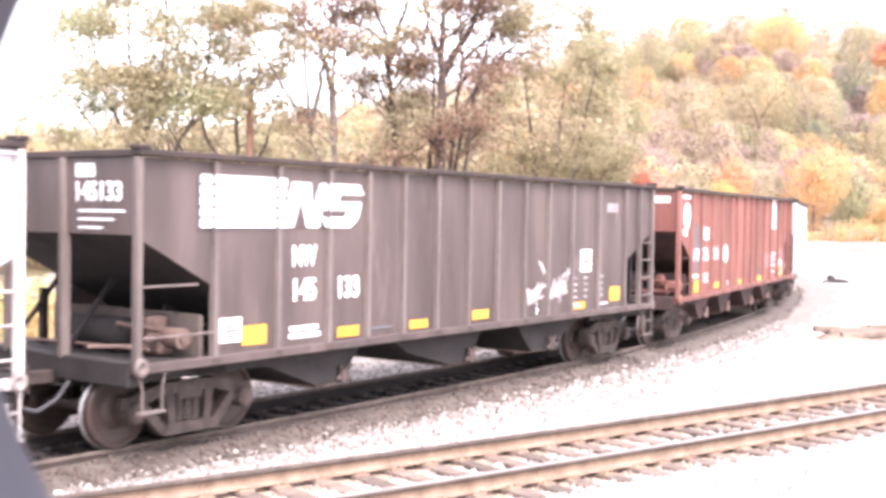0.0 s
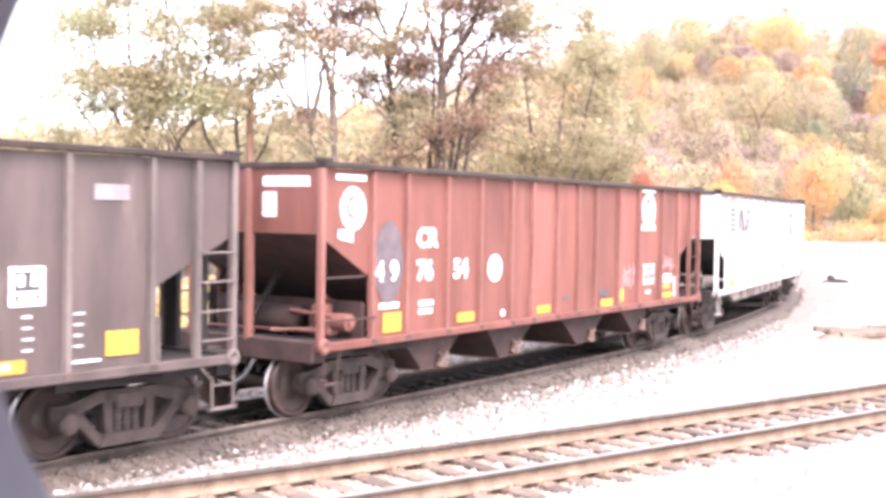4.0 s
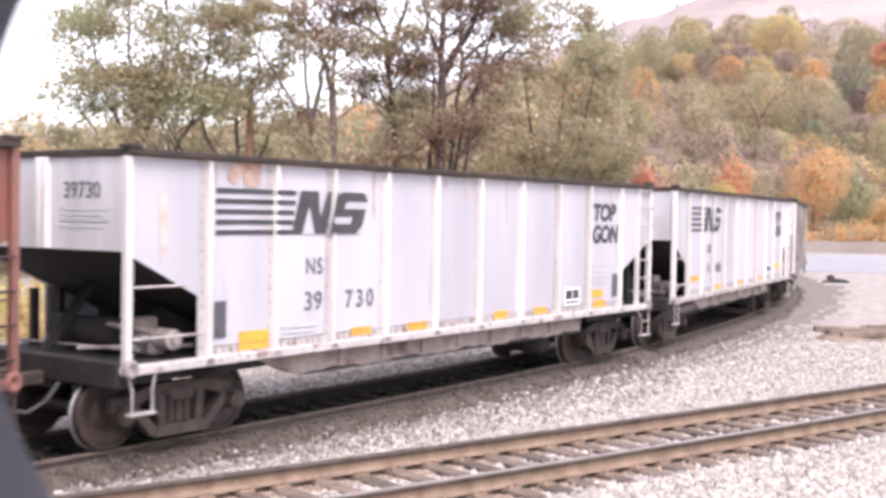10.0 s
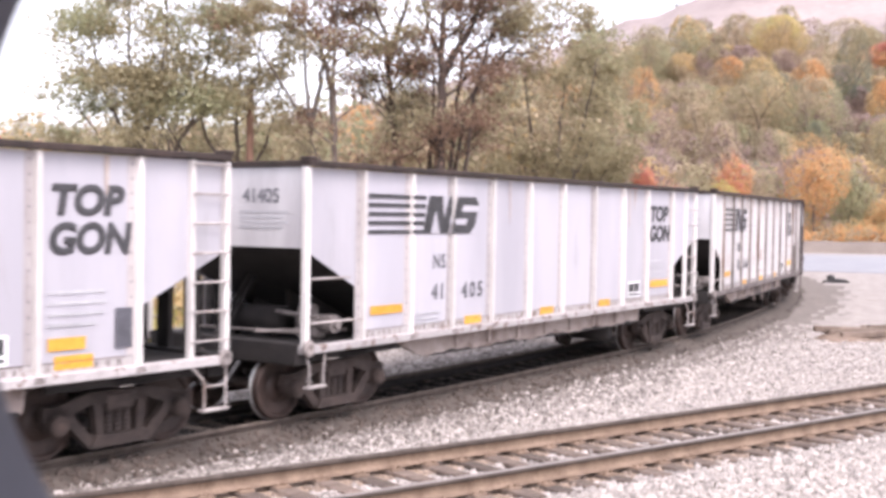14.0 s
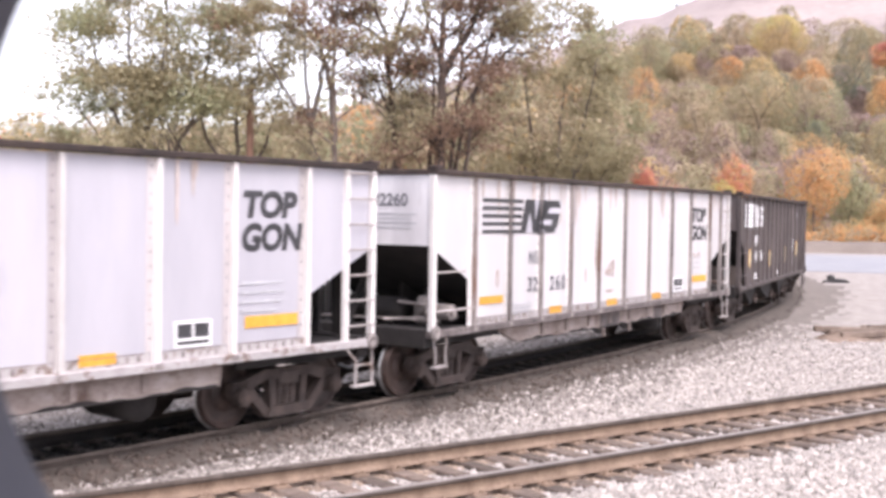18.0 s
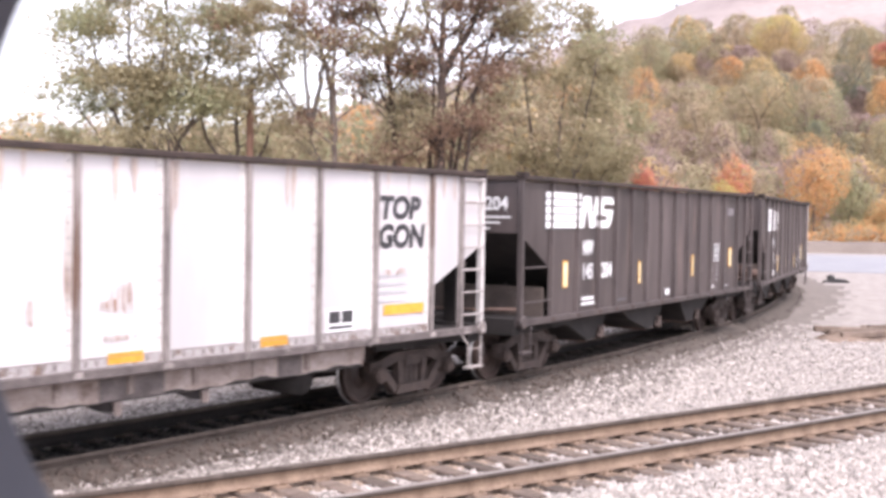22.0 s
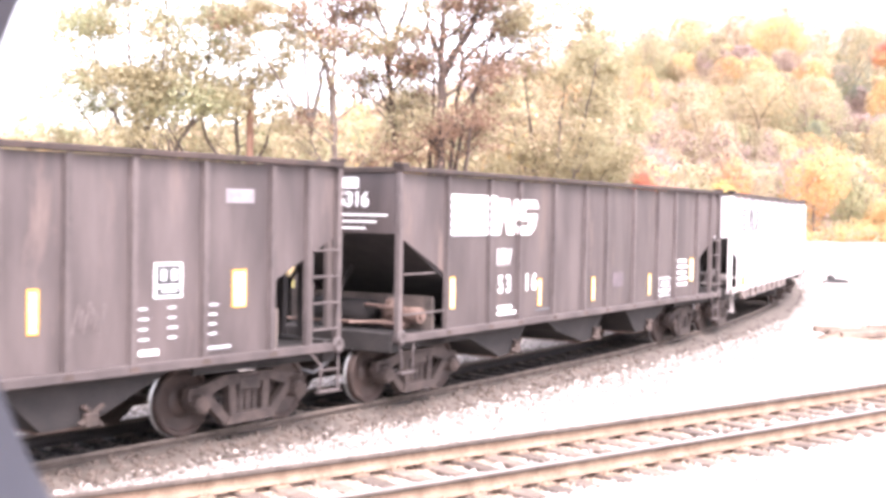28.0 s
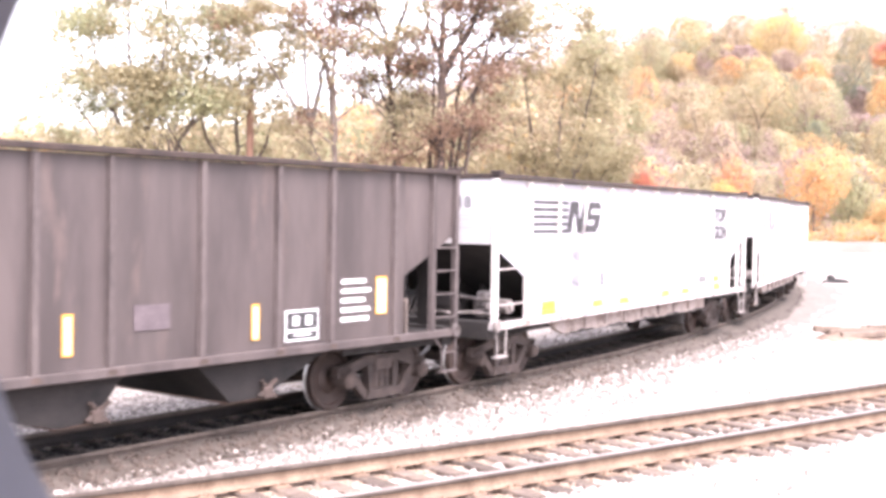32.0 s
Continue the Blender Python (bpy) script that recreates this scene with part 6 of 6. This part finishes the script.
LABELS = {
    "gon": "weathered white coal gondola with rusty top chord and black lettering",
    "dark": "grimy black coal hopper car with white lettering",
    "black": "dark black coal hopper car with striped white logo",
    "wide": "dusty black coal hopper car with broad side panels and white lettering",
    "red": "faded oxide-red coal hopper car with white emblem and graffiti",
}
CARS = []
for q, kind in enumerate(KINDS):
    first = kind not in KINDS[:q]
    c = BASES[kind] if first else copy_thing(BASES[kind], Matrix.Identity(4))
    tagged(c, LABELS[kind], "freight car", "cars of the coal train")
    CARS.append(c)

LOW_TAPES = ((1.85, 2.4, 1.14, 1.38), (4.1, 4.55, 1.16, 1.28), (5.45, 5.95, 1.14, 1.26), (7.9, 8.35, 1.16, 1.29), (9.24, 9.68, 1.16, 1.28), (11.42, 11.9, 1.36, 1.5), (11.5, 12.0, 1.15, 1.3))
MID_TAPES = ((1.5, 2.3, 1.44, 1.57), (4.05, 4.55, 1.14, 1.27), (6.6, 7.1, 1.14, 1.27), (9.0, 9.5, 1.15, 1.28), (11.5, 12.45, 1.42, 1.57))
gon_marks(CARS[0], "39", "112", "39112", LOW_TAPES, 5, 1)
gon_marks(CARS[3], "39", "730", "39730", LOW_TAPES, 6, 2, placards=True)
gon_marks(CARS[4], "41", "405", "41405", MID_TAPES, 4, 3)
gon_marks(CARS[5], "32", "260", "32260", MID_TAPES, 22, 4, 11.36, 10.25, dx=0.1)
gon_marks(CARS[8], "40", "118", "40118", LOW_TAPES, 4, 5)
gon_marks(CARS[9], "38", "251", "38251", LOW_TAPES, 6, 6)
gon_marks(CARS[10], "41", "022", "41022", MID_TAPES, 6, 7)
gon_marks(CARS[12], "39", "540", "39540", MID_TAPES, 6, 8)
for out in RUSTY:
    shape(CARS[3], "rust_patch", out, M_RUSTSTAIN, 1.5065, "brown rust stain")
for p0, p1 in ((6.58, 7.52), (9.45, 9.9)):  # dark stretches of the grimiest gondola's girder
    bm = bmesh.new()
    box(bm, HALF - p1, HALF - p0, 1.38, 1.388, 0.7, 0.99)
    part("grime_patch", bm, M_SILL_DARK, CARS[5], "dark coal grime on the girder")
for x in (0.12, -1.22):
    bm = bmesh.new()
    prism(bm, ((x - 0.05, 0.7), (x - 0.05, 0.5), (x + 0.04, 0.5), (x + 0.06, 0.7)), 1.3, 1.34)
    hanger = part("hanger_bracket", bm, M_SILL, CARS[5], "pale bracket hanging below the girder")
    bm = bmesh.new()
    prism(bm, ((x + 0.02, 0.7), (x + 0.05, 0.54), (x + 0.2, 0.56), (x + 0.42, 0.66), (x + 0.42, 0.7)), 1.24, 1.3)
    part("gusset", bm, M_UNDER, hanger, "black gusset plate")
rng = random.Random(77)
for p, z, w, h in ((6.8, 1.93, 0.2, 0.16), (6.62, 1.84, 0.12, 0.07), (11.6, 2.05, 0.2, 0.05), (11.9, 2.08, 0.1, 0.04), (2.1, 1.9, 0.06, 0.14), (5.6, 1.82, 0.06, 0.12), (6.7, 1.45, 0.3, 0.04)):
    for q in range(9):
        a, up, down, t = p + rng.gauss(0, 0.4) * w, rng.uniform(0.3, 1) * h, rng.uniform(0.5, 1.6) * h, rng.uniform(0.012, 0.03)
        shape(CARS[5], "rust_patch", ((a - t, z), (a - t * 0.5, z - down), (a + t * 0.6, z - down * 0.9), (a + t, z), (a + t * 0.4, z + up), (a - t * 0.5, z + up)), M_RUSTSTAIN if q % 3 == 0 else M_RUSTBLEED, 1.5067 + 0.0003 * q, "brown bleeding rust")
shape(CARS[3], "rust_patch", ((0.5, 3.1), (0.62, 3.1), (0.66, 2.5), (0.56, 2.3)), M_RUSTWASH, 1.5065, "brown rust stain")
dark_marks(CARS[1], "dark", "145", "133", "145133", ((1.76, 2.2, 1.2, 1.45), (3.64, 4.12, 1.16, 1.31), (5.35, 5.82, 1.16, 1.29), (7.1, 7.58, 1.19, 1.34), (10.52, 11.02, 1.16, 1.3), (12.05, 12.5, 1.25, 1.53)), (10.83, 1.87), True, M_YELLOW)
mark(CARS[1], "lube_plate", 1.36, 1.74, 1.26, 1.57, M_LETTER, "dark", "white lube plate with black lines")
for p0, p1, z in ((1.42, 1.66, 1.45), (1.46, 1.7, 1.39), (1.4, 1.7, 1.32)):
    shape(CARS[1], "plate_line", ((p0, z), (p1, z), (p1, z + 0.03), (p0, z + 0.03)), M_BLACK, 1.513)
VERT = ((1.78, 2.0, 1.6, 2.1), (5.6, 5.75, 1.52, 2.0), (9.08, 9.22, 1.55, 2.05), (12.0, 12.24, 1.7, 2.18))
dark_marks(CARS[6], "dark", "145", "204", "145204", VERT, (10.77, 1.87), False, M_YELLOW)
for q in range(9):
    p, z = 9.62 + 0.05 * q, 1.5 + 0.03 * (q * 5 % 7)
    shape(CARS[6], "graffiti_stroke", ((p, z), (p + 0.02, z), (p + 0.07, z + 0.2), (p + 0.05, z + 0.2)), M_FAINTGREY, 1.5082 + 0.0003 * q, "faded spray-paint stroke")
mark(CARS[6], "pale_label", 7.3, 7.55, 1.2, 1.33, M_LETTER, "dark")
dark_marks(CARS[7], "wide", "5 3", "1 6", "5316", ((1.48, 1.64, 1.42, 1.93), (4.47, 4.6, 1.3, 1.8), (6.72, 6.86, 1.28, 1.75), (9.56, 9.7, 1.25, 1.72), (12.03, 12.28, 1.45, 2.0)), (10.17, 1.18), False, M_YELLOW, 0.36, -0.12, (1.5, 2.86))
mark(CARS[7], "faded_patch", 7.69, 8.22, 1.5, 1.8, M_GRAFF, "wide", "faded grey-blue patch")
dark_marks(CARS[11], "dark", "145", "617", "145617", VERT, (10.77, 1.87), False, M_YELLOW)
red_marks(CARS[2])
for o in CARS[5].children:  # the grimiest gondola
    if o.name.split(".")[0] == "side_sill":
        o.data = o.data.copy()
        o.data.materials[0] = M_SILL_DARK
    elif o.name.split(".")[0] == "side_panel":
        o.data = o.data.copy()
        o.data.materials[0] = M_WHITE_CLEAN
    elif o.name.split(".")[0] == "side_post":
        o.data = o.data.copy()
        o.data.materials[0] = M_WHITE_GRIME_SHADE
        o.data.materials[3] = M_WHITE_POST

# ---- small things in the yard ----
def timber_pile(x, y, turn, n, label, seed):
    rng = random.Random(seed)
    pile = tagged(new("timber_pile"), label, "timber pile")
    pile.matrix_basis = pose(x, y, -0.335, 0, 0, turn)
    bm = bmesh.new()
    g = [[bm.verts.new((-1.0 + 0.2 * i, -0.6 + 0.15 * j, -0.02 + max(0.0, 0.3 * (1 - ((i - 5) / 5) ** 2) * (1 - ((j - 4) / 4) ** 2) + rng.uniform(-0.02, 0.03)))) for j in range(9)] for i in range(11)]
    for i in range(10):
        for j in range(8):
            bm.faces.new((g[i][j], g[i + 1][j], g[i + 1][j + 1], g[i][j + 1]))
    part("spoil", bm, M_SPOIL, pile, "brown earth spoil under the timbers", smooth=True)
    for k in range(n):
        bm = bmesh.new()
        ln = rng.uniform(0.6, 0.85)
        box(bm, -ln, ln, -0.1, 0.1, -0.08, 0.08, 0.015)
        part("timber", bm, M_OLDTIE, pile, at=pose(rng.uniform(-0.15, 0.15), -0.4 + 0.24 * k, 0.1 + 0.17 * (1 - abs(k - n / 2) / n), rng.uniform(-20, 20), rng.uniform(-7, 3), rng.uniform(-14, 14)))


M_SPOIL = mat("brown_earth_spoil", (0.15, 0.11, 0.085), (0.28, 0.21, 0.165), 0.95, 4, 30, 0.5)
timber_pile(11.25, 32.2, 12, 4, "small heap of old sleepers on brown spoil", 5)
timber_pile(12.7, 32.9, 6, 5, "low heap of old timbers on brown spoil", 6)
scrap = tagged(new("scrap_heap"), "black scrap iron lying on the pale gravel", "scrap")
scrap.matrix_basis = pose(20.8, 62.0, -0.34, 0, 0, 8)
bm = bmesh.new()
box(bm, -0.65, 0.75, -0.12, 0.12, 0, 0.12, 0.02)
part("bar", bm, M_DEBRIS, scrap)
bm = bmesh.new()
rod(bm, (-0.25, -0.1, 0.26), (-0.25, 0.12, 0.26), 0.17, 12)
part("drum", bm, M_DEBRIS, scrap)
bm = bmesh.new()
prism(bm, ((-0.1, 0.1), (0.6, 0.08), (0.5, 0.2), (0.0, 0.24)), -0.2, 0.1)
part("plate", bm, M_DEBRIS, scrap)

# round hood in front of the lens, a little off its centre
def lens_hood():
    far, r0 = 0.12, 925 / 2072 * 0.12
    cx, cy = (890 - 784) / 2072 * far, (441 - 392) / 2072 * far
    bm = bmesh.new()
    n = 60
    profile = ((0.03, 0.0), (far - 0.002, 0.0), (far, 0.0006), (far, 0.004), (0.03, 0.004))
    turns = [radians(100 + 160 * k / n) for k in range(n + 1)]
    rings = [[bm.verts.new((cx + (r0 + r) * math.cos(t), cy + (r0 + r) * math.sin(t), -d)) for t in turns] for d, r in profile]
    for a, b in zip(rings, rings[1:] + rings[:1]):
        for k in range(n):
            bm.faces.new((a[k], b[k], b[k + 1], a[k + 1]))
    for k in (0, n):
        bm.faces.new([r[k] for r in rings])
    ob = tagged(new("lens_hood", mesh_of("lens_hood", bm, M_HOOD, True)), "dark curved petal of a lens hood close before the camera", "lens hood", kind="structure")
    ob.matrix_basis = CAM_POSE


lens_hood()


# ---- what moves ----
SPEED_T = np.arange(0, 33, 4.0)
SPEED = (3.0927, 3.0769, 3.0801, 3.0773, 3.1019, 3.1010, 3.0817, 3.0765, 3.0706)


def travelled(t):
    ts = np.linspace(0, 32, 641)
    v = np.interp(ts, SPEED_T, SPEED)
    return float(np.interp(t, ts, np.concatenate([[0], np.cumsum((v[1:] + v[:-1]) / 2) * 0.05])))


def car_pose(front, t):
    s = front - travelled(t)
    ax, ay, ah = on(LINE, s + HALF - PIVOT)
    bx, by, bh = on(LINE, s + HALF + PIVOT)
    turn = math.atan2(ay - by, ax - bx)
    return pose(float(ax + bx) / 2, float(ay + by) / 2, 0, 0, 0, math.degrees(turn)), math.degrees(ah - turn) + 180, math.degrees(bh - turn) + 180


def motions():
    spin_t = [0.2 * k for k in range(161)]
    for car, front in zip(CARS, FRONTS):
        rows, lead, trail = [], [], []
        for t in range(33):
            m, a, b = car_pose(front, t)
            rows.append((t, m))
            lead.append((t, pose(PIVOT, 0, 0, 0, 0, (a + 180) % 360 - 180)))
            trail.append((t, pose(-PIVOT, 0, 0, 0, 0, (b + 180) % 360 - 180)))
        walk(car, rows)
        bogies = [o for o in car.children if o.name.startswith("bogie")]
        for b in bogies:
            walk(b, lead if b.location.x > 0 else trail)
            for w in [o for o in b.children if o.name.startswith("wheelset")]:
                x = w.location.x
                walk(w, [(t, pose(x, 0, 0.457, 0, math.degrees(travelled(t) / 0.457) % 360, 0)) for t in spin_t])


motions()
